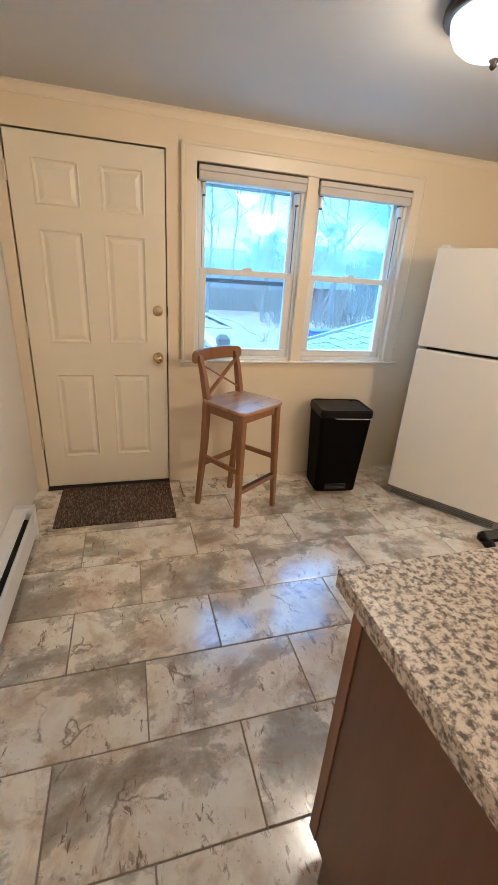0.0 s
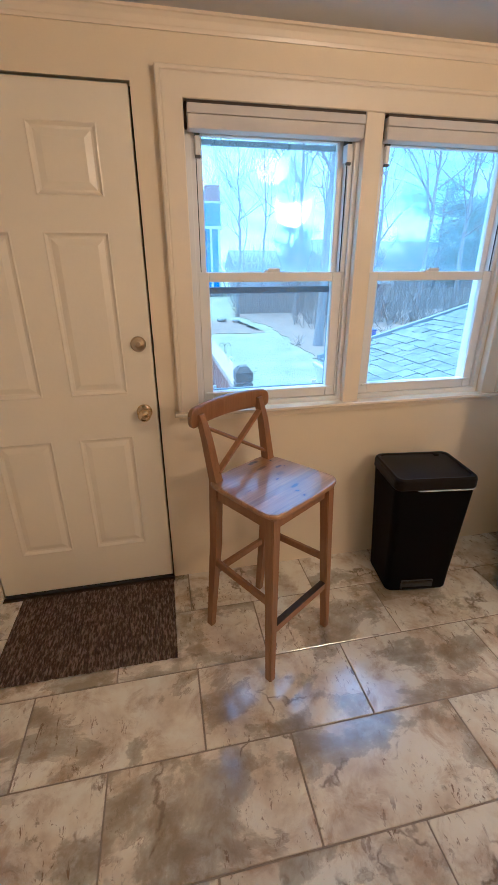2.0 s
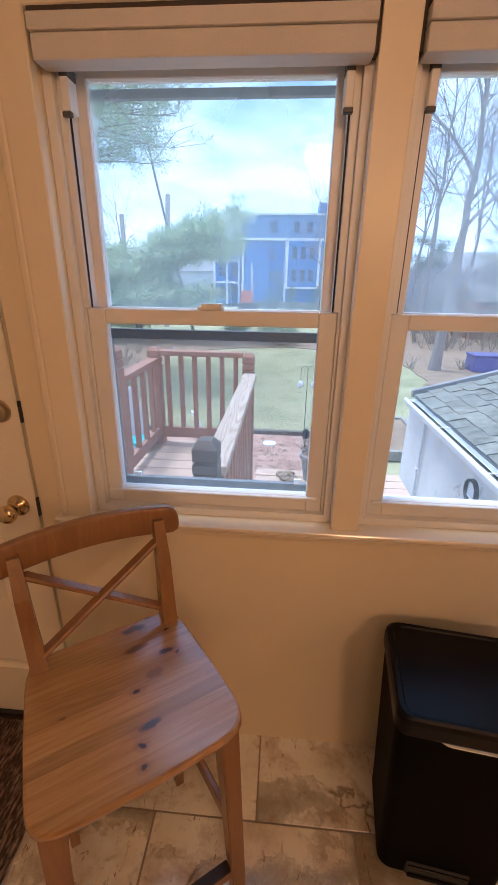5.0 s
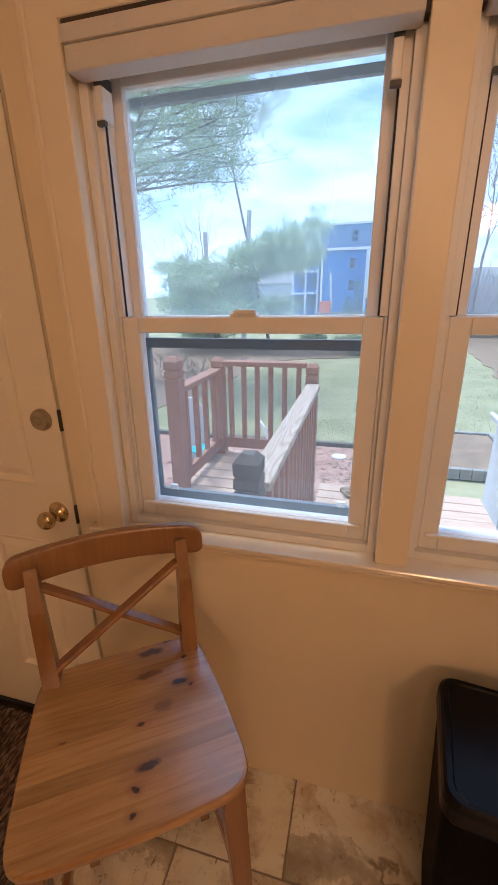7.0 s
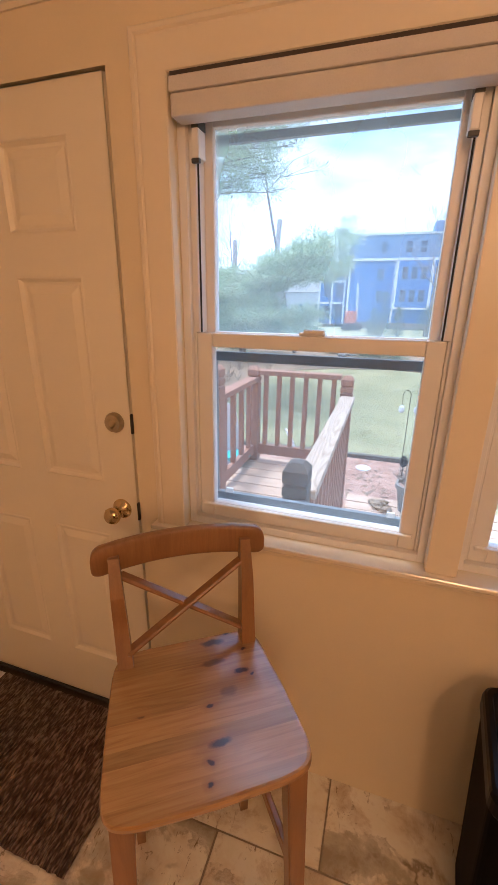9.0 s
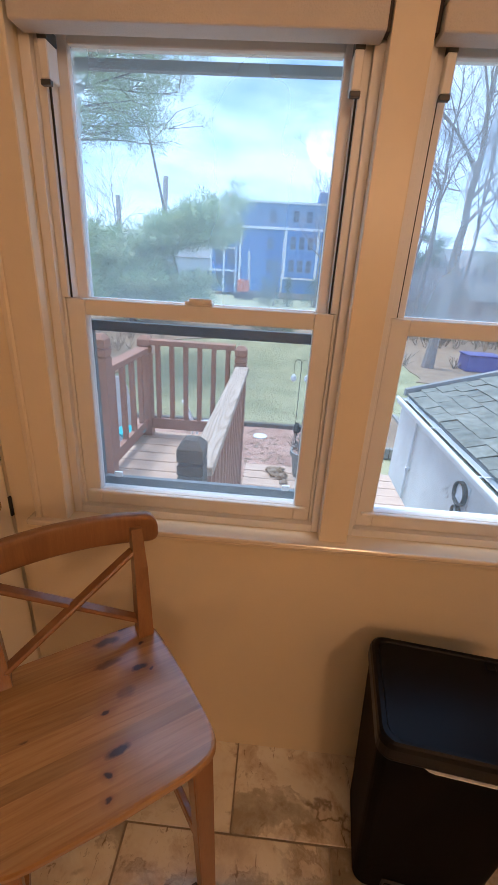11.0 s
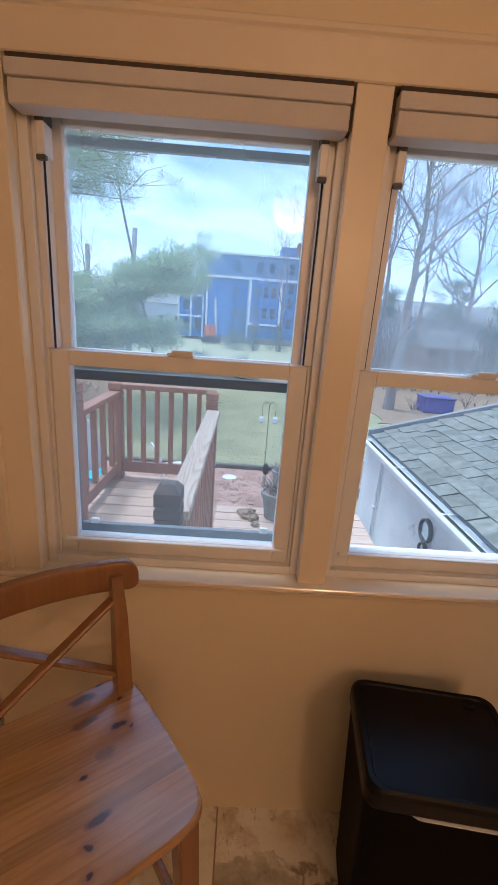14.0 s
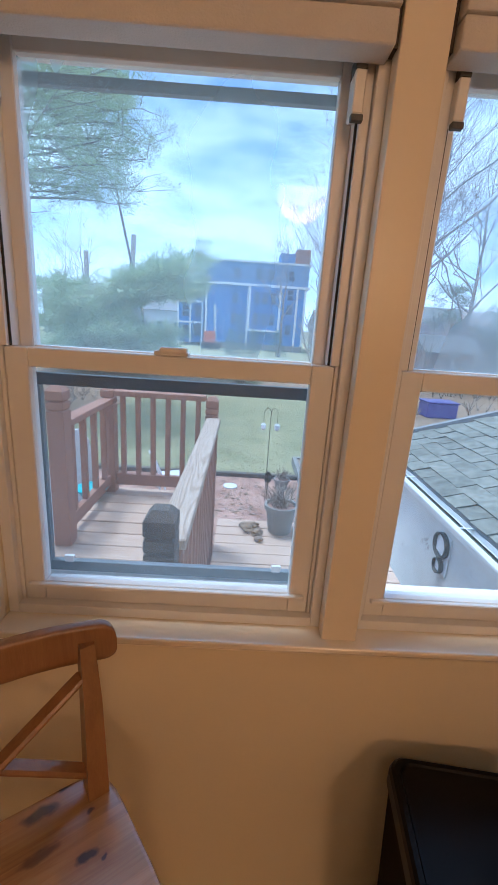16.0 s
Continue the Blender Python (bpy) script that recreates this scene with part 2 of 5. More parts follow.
M["cyan"] = mottled("cyan_plastic", (0.05, 0.42, 0.48), (0.08, 0.52, 0.57), 4, 0.5)
M["green"] = mottled("green_plastic", (0.09, 0.40, 0.18), (0.13, 0.48, 0.22), 4, 0.5)
M["purple"] = mottled("blue_tarp", (0.06, 0.055, 0.22), (0.14, 0.13, 0.36), 4, 0.5)
M["red_shed"] = wooden("red_shed_boards", (0.15, 0.05, 0.035), (0.22, 0.085, 0.06), (0.1, 0.05, 0.02), (6, 6, 1), 0.85, 0, False)
M["fence"] = wooden("grey_fence", (0.20, 0.165, 0.13), (0.33, 0.28, 0.23), (0.1, 0.05, 0.02), (6, 6, 1), 0.9, 0, True)
M["farwall"] = mottled("far_house_wall", (0.48, 0.42, 0.40), (0.58, 0.52, 0.50), 0.5, 0.8)
M["farpale"] = mottled("pale_house_wall", (0.55, 0.56, 0.56), (0.64, 0.65, 0.65), 0.5, 0.8)
M["farroof"] = mottled("far_roof", (0.20, 0.20, 0.20), (0.29, 0.285, 0.28), 0.8, 0.9)
M["shedroof"] = mottled("shed_roof_felt", (0.11, 0.11, 0.11), (0.17, 0.165, 0.16), 1.5, 0.9)
M["orange"] = mottled("orange_paint", (0.55, 0.12, 0.05), (0.62, 0.16, 0.07), 0.8, 0.6)


def tile_material():
    """Marbled porcelain: cream body, soft taupe clouds, rusty veins, short upright cracks and pits."""
    m, t, p = material("marbled_porcelain")
    v = place(t, (1, 1, 1), True)
    cloud = noise_of(t, v, 4.2, 8, 0.62, 0.2)
    c = ramp_of(t, cloud, [(0.34, (0.54, 0.44, 0.31)), (0.45, (0.74, 0.66, 0.50)), (0.54, (0.85, 0.81, 0.66)), (0.68, (0.90, 0.88, 0.77))])
    warm = ramp_of(t, noise_of(t, v, 7.5, 9, 0.7, 0.5), [(0.50, (0, 0, 0)), (0.66, (1, 1, 1))])
    c = blend(t, blend(t, 0.75, (0, 0, 0), warm), c, (0.40, 0.27, 0.14))
    soft = noise_of(t, place(t, (1, 1.3, 1), True), 2.7, 7, 0.62, 0.3)
    taupe = ramp_of(t, soft, [(0.53, (0, 0, 0)), (0.555, (0.6, 0.6, 0.6)), (0.64, (1, 1, 1))])
    c = blend(t, blend(t, 0.82, (0, 0, 0), taupe), c, (0.20, 0.165, 0.10))
    pale = ramp_of(t, noise_of(t, place(t, (1.1, 1, 1), True), 9.0, 8, 0.7, 0.3), [(0.56, (0, 0, 0)), (0.68, (1, 1, 1))])
    c = blend(t, blend(t, 0.45, (0, 0, 0), pale), c, (0.74, 0.70, 0.62))
    edge = ramp_of(t, soft, [(0.515, (0, 0, 0)), (0.53, (1, 1, 1)), (0.545, (0, 0, 0))])
    patch = ramp_of(t, noise_of(t, v, 5.0, 3), [(0.48, (0, 0, 0)), (0.58, (1, 1, 1))])
    c = blend(t, blend(t, 0.55, (0, 0, 0), blend(t, 1.0, edge, patch, "MULTIPLY")), c, (0.15, 0.10, 0.06))
    crack = nd(t, "ShaderNodeTexVoronoi", Scale=3.0)
    crack.feature = "DISTANCE_TO_EDGE"
    wv = nd(t, "ShaderNodeTexNoise", Scale=7.0, Detail=7.0)
    t.links.new(v, wv.inputs["Vector"])
    t.links.new(blend(t, 0.25, v, wv.outputs["Color"]), crack.inputs["Vector"])
    line = ramp_of(t, crack.outputs["Distance"], [(0.004, (1, 1, 1)), (0.024, (0, 0, 0))])
    part_of = ramp_of(t, noise_of(t, v, 6.0, 3), [(0.53, (0, 0, 0)), (0.60, (1, 1, 1))])
    c = blend(t, blend(t, 0.75, (0, 0, 0), blend(t, 1.0, line, part_of, "MULTIPLY")), c, (0.15, 0.10, 0.065))
    streak = ramp_of(t, noise_of(t, place(t, (3.2, 1.0, 1), True), 11, 5, 0.7, 0.6), [(0.60, (0, 0, 0)), (0.635, (1, 1, 1))])
    group = ramp_of(t, noise_of(t, v, 3.6, 3), [(0.46, (0, 0, 0)), (0.56, (1, 1, 1))])
    c = blend(t, blend(t, 0.85, (0, 0, 0), blend(t, 1.0, streak, group, "MULTIPLY")), c, (0.15, 0.085, 0.045))
    pits = ramp_of(t, noise_of(t, place(t, (1.4, 1, 1), True), 34, 5, 0.7, 0.5), [(0.60, (0, 0, 0)), (0.64, (1, 1, 1))])
    c = blend(t, blend(t, 0.6, (0, 0, 0), blend(t, 1.0, pits, group, "MULTIPLY")), c, (0.20, 0.15, 0.10))
    t.links.new(c, p.inputs["Base Color"])
    r = nd(t, "ShaderNodeMapRange")
    r.inputs["To Min"].default_value, r.inputs["To Max"].default_value = 0.26, 0.40
    t.links.new(cloud, r.inputs["Value"])
    t.links.new(r.outputs[0], p.inputs["Roughness"])
    p.inputs["Coat Weight"].default_value, p.inputs["Coat Roughness"].default_value, p.inputs["Coat IOR"].default_value = 1.0, 0.16, 2.15
    bump(t, p, cloud, 0.12, 0.008)
    return m


def granite_material():
    m, t, p = material("speckled_laminate")
    v = place(t)
    a = noise_of(t, v, 72, 7, 0.66, 0.1)
    c = ramp_of(t, a, [(0.40, (0.10, 0.085, 0.075)), (0.47, (0.30, 0.255, 0.21)), (0.53, (0.60, 0.53, 0.42)), (0.70, (0.70, 0.64, 0.53))])
    big = ramp_of(t, noise_of(t, v, 9, 6, 0.65, 0.2), [(0.50, (0, 0, 0)), (0.62, (1, 1, 1))])
    c = blend(t, blend(t, 0.35, (0, 0, 0), big), c, ramp_of(t, a, [(0.42, (0.14, 0.115, 0.09)), (0.6, (0.44, 0.38, 0.30))]))
    fl = ramp_of(t, noise_of(t, v, 85, 3, 0.6, 0.6), [(0.62, (0, 0, 0)), (0.7, (1, 1, 1))])
    c = blend(t, blend(t, 0.6, (0, 0, 0), fl), c, (0.17, 0.11, 0.07))
    t.links.new(c, p.inputs["Base Color"])
    p.inputs["Roughness"].default_value = 0.3
    bump(t, p, a, 0.04, 0.002)
    return m


def mat_material():
    m, t, p = material("woven_mat")
    v = place(t, (1, 1, 1))
    wave = nd(t, "ShaderNodeTexNoise", Scale=1.0, Detail=4.0)
    t.links.new(place(t, (150, 38, 60)), wave.inputs["Vector"])
    c = ramp_of(t, wave.outputs["Fac"], [(0.36, (0.022, 0.013, 0.008)), (0.5, (0.09, 0.055, 0.034)), (0.62, (0.33, 0.23, 0.15))])
    c = blend(t, 0.3, c, ramp_of(t, noise_of(t, place(t, (1, 0.5, 1)), 110, 4), [(0.3, (0.03, 0.02, 0.015)), (0.7, (0.2, 0.14, 0.1))]))
    t.links.new(c, p.inputs["Base Color"])
    p.inputs["Roughness"].default_value = 0.95
    bump(t, p, wave.outputs["Fac"], 0.9, 0.006)
    return m


def glass_material(name, tint=(0.95, 0.98, 1.0), rough=0.0, film=0.0):
    """Thin window glass: clear, with a Fresnel gloss and a patchy film of dust."""
    m = bpy.data.materials.new(name)
    m.use_nodes = True
    t = m.node_tree
    t.nodes.clear()
    tr = nd(t, "ShaderNodeBsdfTransparent", Color=rgba(tint))
    gl = nd(t, "ShaderNodeBsdfGlossy", Roughness=rough)
    fr = nd(t, "ShaderNodeFresnel", IOR=1.5)
    mx = nd(t, "ShaderNodeMixShader")
    out = nd(t, "ShaderNodeOutputMaterial")
    t.links.new(fr.outputs[0], mx.inputs[0])
    dust = nd(t, "ShaderNodeBsdfTranslucent", Color=(0.80, 0.92, 0.96, 1))
    dm = nd(t, "ShaderNodeMixShader")
    streak = noise_of(t, place(t, (2.2, 2.2, 1.1)), 1.6, 3)
    rg_ = nd(t, "ShaderNodeMapRange")
    rg_.inputs["From Min"].default_value, rg_.inputs["From Max"].default_value = 0.3, 0.7
    rg_.inputs["To Min"].default_value, rg_.inputs["To Max"].default_value = film * 0.8, film * 1.2
    t.links.new(streak, rg_.inputs["Value"])
    t.links.new(rg_.outputs[0], dm.inputs[0])
    t.links.new(tr.outputs[0], dm.inputs[1])
    t.links.new(dust.outputs[0], dm.inputs[2])
    t.links.new(dm.outputs[0], mx.inputs[1])
    t.links.new(gl.outputs[0], mx.inputs[2])
    t.links.new(mx.outputs[0], out.inputs[0])
    return m


def mesh_screen_material():
    """Insect screen: mostly open, a little grey."""
    m = bpy.data.materials.new("insect_screen")
    m.use_nodes = True
    t = m.node_tree
    t.nodes.clear()
    tr = nd(t, "ShaderNodeBsdfTransparent")
    df = nd(t, "ShaderNodeBsdfDiffuse", Color=(0.50, 0.50, 0.50, 1))
    mx = nd(t, "ShaderNodeMixShader", Fac=0.20)
    out = nd(t, "ShaderNodeOutputMaterial")
    t.links.new(tr.outputs[0], mx.inputs[1])
    t.links.new(df.outputs[0], mx.inputs[2])
    t.links.new(mx.outputs[0], out.inputs[0])
    return m


def lit_glass():
    """Frosted glass that glows and lets the bulbs show through."""
    m = bpy.data.materials.new("lit_frosted_glass")
    m.use_nodes = True
    t = m.node_tree
    t.nodes.clear()
    em = nd(t, "ShaderNodeEmission", Color=(1.0, 0.72, 0.40, 1), Strength=1.7)
    tr = nd(t, "ShaderNodeBsdfTransparent", Color=(1, 0.95, 0.88, 1))
    mx = nd(t, "ShaderNodeMixShader", Fac=0.45)
    out = nd(t, "ShaderNodeOutputMaterial")
    t.links.new(em.outputs[0], mx.inputs[1])
    t.links.new(tr.outputs[0], mx.inputs[2])
    t.links.new(mx.outputs[0], out.inputs[0])
    return m


def glowing(name, colour, strength):
    m, t, p = material(name)
    p.inputs["Base Color"].default_value = (*colour, 1)
    p.inputs["Emission Color"].default_value = (*colour, 1)
    p.inputs["Emission Strength"].default_value = strength
    return m


M["bulb"] = glowing("lit_bulb", (1.0, 0.70, 0.40), 16.0)


KNOTS = [  # along the staves, across them, half-length, half-width, depth of colour
    (0.058, 0.156, 0.034, 0.0125, 0.8), (0.100, 0.178, 0.014, 0.007, 0.9), (0.126, 0.116, 0.008, 0.006, 0.9), (0.048, 0.096, 0.034, 0.010, 0.5),
    (0.108, 0.058, 0.019, 0.008, 0.85), (0.129, 0.043, 0.007, 0.005, 0.8), (0.067, 0.014, 0.024, 0.015, 0.35), (0.022, -0.009, 0.011, 0.005, 0.9),
    (-0.118, 0.003, 0.012, 0.003, 0.5), (0.026, -0.090, 0.026, 0.0105, 0.85), (0.001, -0.120, 0.008, 0.006, 0.95), (-0.005, -0.156, 0.007, 0.006, 0.9)]


def seat_material():
    """Six glued pine staves across the seat, each with its own tone, and dark knots in a few of them."""
    m, t, p = material("knotty_pine_staves")
    v = place(t)
    sep = nd(t, "ShaderNodeSeparateXYZ")
    t.links.new(v, sep.inputs[0])
    row = nd(t, "ShaderNodeMapRange")
    row.inputs["From Min"].default_value, row.inputs["From Max"].default_value = -0.2, 0.2
    t.links.new(sep.outputs["Y"], row.inputs["Value"])
    tone = t.nodes.new("ShaderNodeValToRGB")
    tone.color_ramp.interpolation = "CONSTANT"
    staves = [(-0.2, 0.88), (-0.153, 1.0), (-0.087, 0.76), (-0.055, 1.0), (-0.002, 0.84), (0.050, 0.94), (0.101, 0.78), (0.148, 0.95)]
    while len(tone.color_ramp.elements) < len(staves):
        tone.color_ramp.elements.new(0.5)
    for e, (y, k) in zip(tone.color_ramp.elements, staves):
        e.position, e.color = (y + 0.2) / 0.4, (k, k * 0.985, k * 0.97, 1)
    t.links.new(row.outputs[0], tone.inputs[0])
    shifted = nd(t, "ShaderNodeVectorMath")
    shifted.operation = "ADD"
    t.links.new(place(t, (2.0, 34, 34)), shifted.inputs[0])
    t.links.new(tone.outputs[0], shifted.inputs[1])
    g = noise_of(t, shifted.outputs[0], 3.0, 8, 0.6, 0.8)
    c = ramp_of(t, g, [(0.28, (0.32, 0.15, 0.034)), (0.5, (0.44, 0.23, 0.056)), (0.72, (0.51, 0.295, 0.08))])
    c = blend(t, 1.0, c, tone.outputs[0], "MULTIPLY")
    wob = nd(t, "ShaderNodeTexNoise", Scale=45.0, Detail=3.0)
    t.links.new(v, wob.inputs["Vector"])
    off = nd(t, "ShaderNodeVectorMath")
    off.operation = "MULTIPLY_ADD"
    t.links.new(wob.outputs["Color"], off.inputs[0])
    off.inputs[1].default_value, off.inputs[2].default_value = (0.024, 0.013, 0), (-0.012, -0.0065, 0)
    warped = nd(t, "ShaderNodeVectorMath")
    warped.operation = "ADD"
    t.links.new(v, warped.inputs[0])
    t.links.new(off.outputs[0], warped.inputs[1])
    for x, y, rx, ry, depth in KNOTS:
        mp = nd(t, "ShaderNodeMapping", Scale=(1 / rx, 1 / ry, 0.0), Location=(-x / rx, -y / ry, 0))
        t.links.new(warped.outputs[0], mp.inputs["Vector"])
        ln = nd(t, "ShaderNodeVectorMath")
        ln.operation = "LENGTH"
        t.links.new(mp.outputs[0], ln.inputs[0])
        core = ramp_of(t, ln.outputs["Value"], [(0.55, (min(1.0, depth * 1.15),) * 3), (1.0, (0, 0, 0))])
        halo = nd(t, "ShaderNodeMapRange")
        halo.inputs["From Min"].default_value, halo.inputs["From Max"].default_value = 0.8, 2.6
        halo.inputs["To Min"].default_value, halo.inputs["To Max"].default_value = 0.6 * depth, 0.0
        t.links.new(ln.outputs["Value"], halo.inputs["Value"])
        c = blend(t, halo.outputs[0], c, (0.23, 0.085, 0.035))
        c = blend(t, core, c, (0.028, 0.008, 0.010))
    t.links.new(c, p.inputs["Base Color"])
    p.inputs["Roughness"].default_value = 0.34
    p.inputs["Coat Weight"].default_value, p.inputs["Coat Roughness"].default_value = 1.0, 0.2
    p.inputs["Coat IOR"].default_value = 1.8
    bump(t, p, g, 0.06, 0.002)
    return m


def cap_material():
    """Weathered plank with wide swirling growth rings."""
    m, t, p = material("swirled_rail_cap")
    field = noise_of(t, place(t, (8.0, 0.8, 0.0)), 1.0, 1.5, 0.4)
    many = nd(t, "ShaderNodeMath")
    many.operation = "MULTIPLY"
    many.inputs[1].default_value = 150.0
    t.links.new(field, many.inputs[0])
    wave = nd(t, "ShaderNodeMath")
    wave.operation = "SINE"
    t.links.new(many.outputs[0], wave.inputs[0])
    c = ramp_of(t, wave.outputs[0], [(0.0, (0.54, 0.44, 0.34)), (0.5, (0.48, 0.38, 0.28)), (0.95, (0.31, 0.22, 0.15))])
    g = noise_of(t, place(t, (60, 3, 20)), 3, 5)
    c = blend(t, 0.3, c, ramp_of(t, g, [(0.3, (0.32, 0.23, 0.17)), (0.7, (0.60, 0.52, 0.44))]))
    t.links.new(c, p.inputs["Base Color"])
    p.inputs["Roughness"].default_value = 0.8
    bump(t, p, wave.outputs[0], 0.3, 0.003)
    return m


M["railcap"] = cap_material()
M["seat"] = seat_material()
M["pine"].node_tree.nodes["Principled BSDF"].inputs["Coat Weight"].default_value = 0.4
M["tile"], M["granite"], M["mat"] = tile_material(), granite_material(), mat_material()
M["glass"], M["dusty"], M["screen"], M["lit"] = glass_material("window_glass", film=0.08), glass_material("dusty_window_glass", film=0.26), mesh_screen_material(), lit_glass()

# ---- mesh helpers ----


def part(name, bm, mat, parent=None, label="", kind="", smooth=False):
    """Links a bmesh as one mesh object under a thing or a part."""
    me = bpy.data.meshes.new(name)
    bmesh.ops.recalc_face_normals(bm, faces=bm.faces)
    bm.to_mesh(me)
    bm.free()
    me.materials.append(M[mat] if isinstance(mat, str) else mat)
    if smooth:
        for f in me.polygons:
            f.use_smooth = True
    ob = new(name, me)
    ob.parent = parent
    return tagged(ob, label, kind=kind)


def thing(name, at, label, category, group="", rz=0.0, kind=""):
    ob = new(name)
    ob.empty_display_size = 0.1
    ob.matrix_basis = pose(*at, 0, 0, rz)
    return tagged(ob, label, category, group, kind)


def box(x0, x1, y0, y1, z0, z1, bevel=0.0, segments=1, bm=None):
    own = bmesh.new()
    bmesh.ops.create_cube(own, size=1.0)
    for v in own.verts:
        v.co = Vector(((x0 + x1) / 2 + v.co.x * (x1 - x0), (y0 + y1) / 2 + v.co.y * (y1 - y0), (z0 + z1) / 2 + v.co.z * (z1 - z0)))
    if bevel:
        bmesh.ops.bevel(own, geom=own.edges[:], offset=bevel, segments=segments, profile=0.6, affect="EDGES")
    if bm is None:
        return own
    return join(bm, own)


def join(bm, other, m=None):
    """Adds other to bm."""
    table = {}
    for v in other.verts:
        table[v] = bm.verts.new(m @ v.co if m else v.co)
    for f in other.faces:
        try:
            bm.faces.new([table[v] for v in f.verts])
        except ValueError:
            pass
    other.free()
    return bm


def beam(a, b, w, d, bevel=0.0, side=(0, 0, 1), bm=None):
    """A bar from a to b, w across and d deep."""
    a, b = Vector(a), Vector(b)
    z = (b - a).normalized()
    x = Vector(side).cross(z)
    x = x.normalized() if x.length > 1e-4 else Vector((1, 0, 0))
    y = z.cross(x)
    own = box(-w / 2, w / 2, -d / 2, d / 2, 0, (b - a).length, bevel)
    m = Matrix((x, y, z)).transposed().to_4x4()
    m.translation = a
    for v in own.verts:
        v.co = m @ v.co
    return own if bm is None else join(bm, own)


def lathe(profile, steps=24, centre=(0, 0, 0), axis="Z", bm=None):
    """A turned body from (radius, height) pairs."""
    bm = bm or bmesh.new()
    rings = []
    for r, h in profile:
        ring = []
        for i in range(steps):
            a = 2 * math.pi * i / steps
            p = Vector((r * math.cos(a), r * math.sin(a), h))
            if axis == "Y":
                p = Vector((p.x, -p.z, p.y))
            if axis == "X":
                p = Vector((-p.z, p.y, p.x))
            ring.append(bm.verts.new(p + Vector(centre)))
        rings.append(ring)
    for a, b in zip(rings, rings[1:]):
        for i in range(steps):
            bm.faces.new((a[i], a[(i + 1) % steps], b[(i + 1) % steps], b[i]))
    bm.faces.new(rings[0][::-1])
    bm.faces.new(rings[-1])
    return bm


def loft(rings, bm=None, close=True):
    bm = bm or bmesh.new()
    vs = [[bm.verts.new(p) for p in r] for r in rings]
    for a, b in zip(vs, vs[1:]):
        n = len(a)
        for i in range(n):
            bm.faces.new((a[i], a[(i + 1) % n], b[(i + 1) % n], b[i]))
    if close:
        bm.faces.new(vs[0][::-1])
        bm.faces.new(vs[-1])
    return bm


def rounded(w, d, r, n=5, cx=0.0, cy=0.0):
    """Points round a rectangle with rounded corners."""
    pts = []
    for sx, sy, a0 in ((1, 1, 0), (-1, 1, 90), (-1, -1, 180), (1, -1, 270)):
        for i in range(n + 1):
            a = radians(a0 + 90 * i / n)
            pts.append((cx + sx * (w / 2 - r) + r * math.cos(a), cy + sy * (d / 2 - r) + r * math.sin(a)))
    return pts


# ---- the room ----
X0, X1, Y0, Y1, ZC = 0.622, 4.08, -2.2, 2.50, 2.228
bm = bmesh.new()
T = 2.66
for a in ((X0 - 0.15, 0.69, 0, 2.5), (1.50, 1.67, 0, 2.5), (3.08, X1 + 0.15, 0, 2.5), (0.69, 1.50, 2.045, 2.5), (1.67, 3.08, 2.0, 2.5), (1.67, 3.08, 0, 0.885)):
    box(a[0], a[1], Y1, T, a[2], a[3], bm=bm)
box(2.345, 2.41, Y1 + 0.004, T, 0.885, 2.0, bm=bm)
part("wall_north", bm, "wall", None, "cream-painted kitchen wall around the back door and window", "structure")
part("wall_west", box(X0 - 0.15, X0, Y0, Y1, 0, 2.5), "wall_white", None, "off-white painted side wall above the heater", "structure")
part("wall_east", box(X1, X1 + 0.15, Y0, Y1, 0, 2.5), "wall", None, "cream-painted wall behind the refrigerator", "structure")
part("wall_south", box(X0 - 0.15, X1 + 0.15, Y0 - 0.15, Y0, 0, 2.5), "wall", None, "plain cream-painted back wall", "structure")
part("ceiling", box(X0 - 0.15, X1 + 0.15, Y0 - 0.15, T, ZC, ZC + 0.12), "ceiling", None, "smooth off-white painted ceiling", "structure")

# crown along the ceiling: a small cove
bm = bmesh.new()
prof = [(0, 0), (0, -0.048), (-0.006, -0.048), (-0.008, -0.038), (-0.010, -0.036), (-0.016, -0.020), (-0.024, -0.010), (-0.030, -0.008), (-0.030, 0)]
for x in (X0, X1):
    for y, z in prof:
        bm.verts.new((x, Y1 - 0.0005 + y, ZC - 0.0005 + z))
bm.verts.ensure_lookup_table()
n = len(prof)
for i in range(n):
    bm.faces.new((bm.verts[i], bm.verts[(i + 1) % n], bm.verts[n + (i + 1) % n], bm.verts[n + i]))
part("crown_moulding", bm, "trim", None, "cream-painted narrow crown moulding under the ceiling", "structure")

# ---- door ----
DX0, DX1, DZ0, DZ1, DY = 0.698, 1.494, 0.022, 2.036, 2.500


def rings(bm, x0, x1, z0, z1, levels):
    """Nested rectangles: (inset, y) pairs, the last closed."""
    loops = []
    for inset, y in levels:
        loops.append([bm.verts.new(p) for p in ((x0 + inset, y, z0 + inset), (x1 - inset, y, z0 + inset), (x1 - inset, y, z1 - inset), (x0 + inset, y, z1 - inset))])
    for a, b in zip(loops, loops[1:]):
        for i in range(4):
            bm.faces.new((a[i], a[(i + 1) % 4], b[(i + 1) % 4], b[i]))
    bm.faces.new(loops[-1])


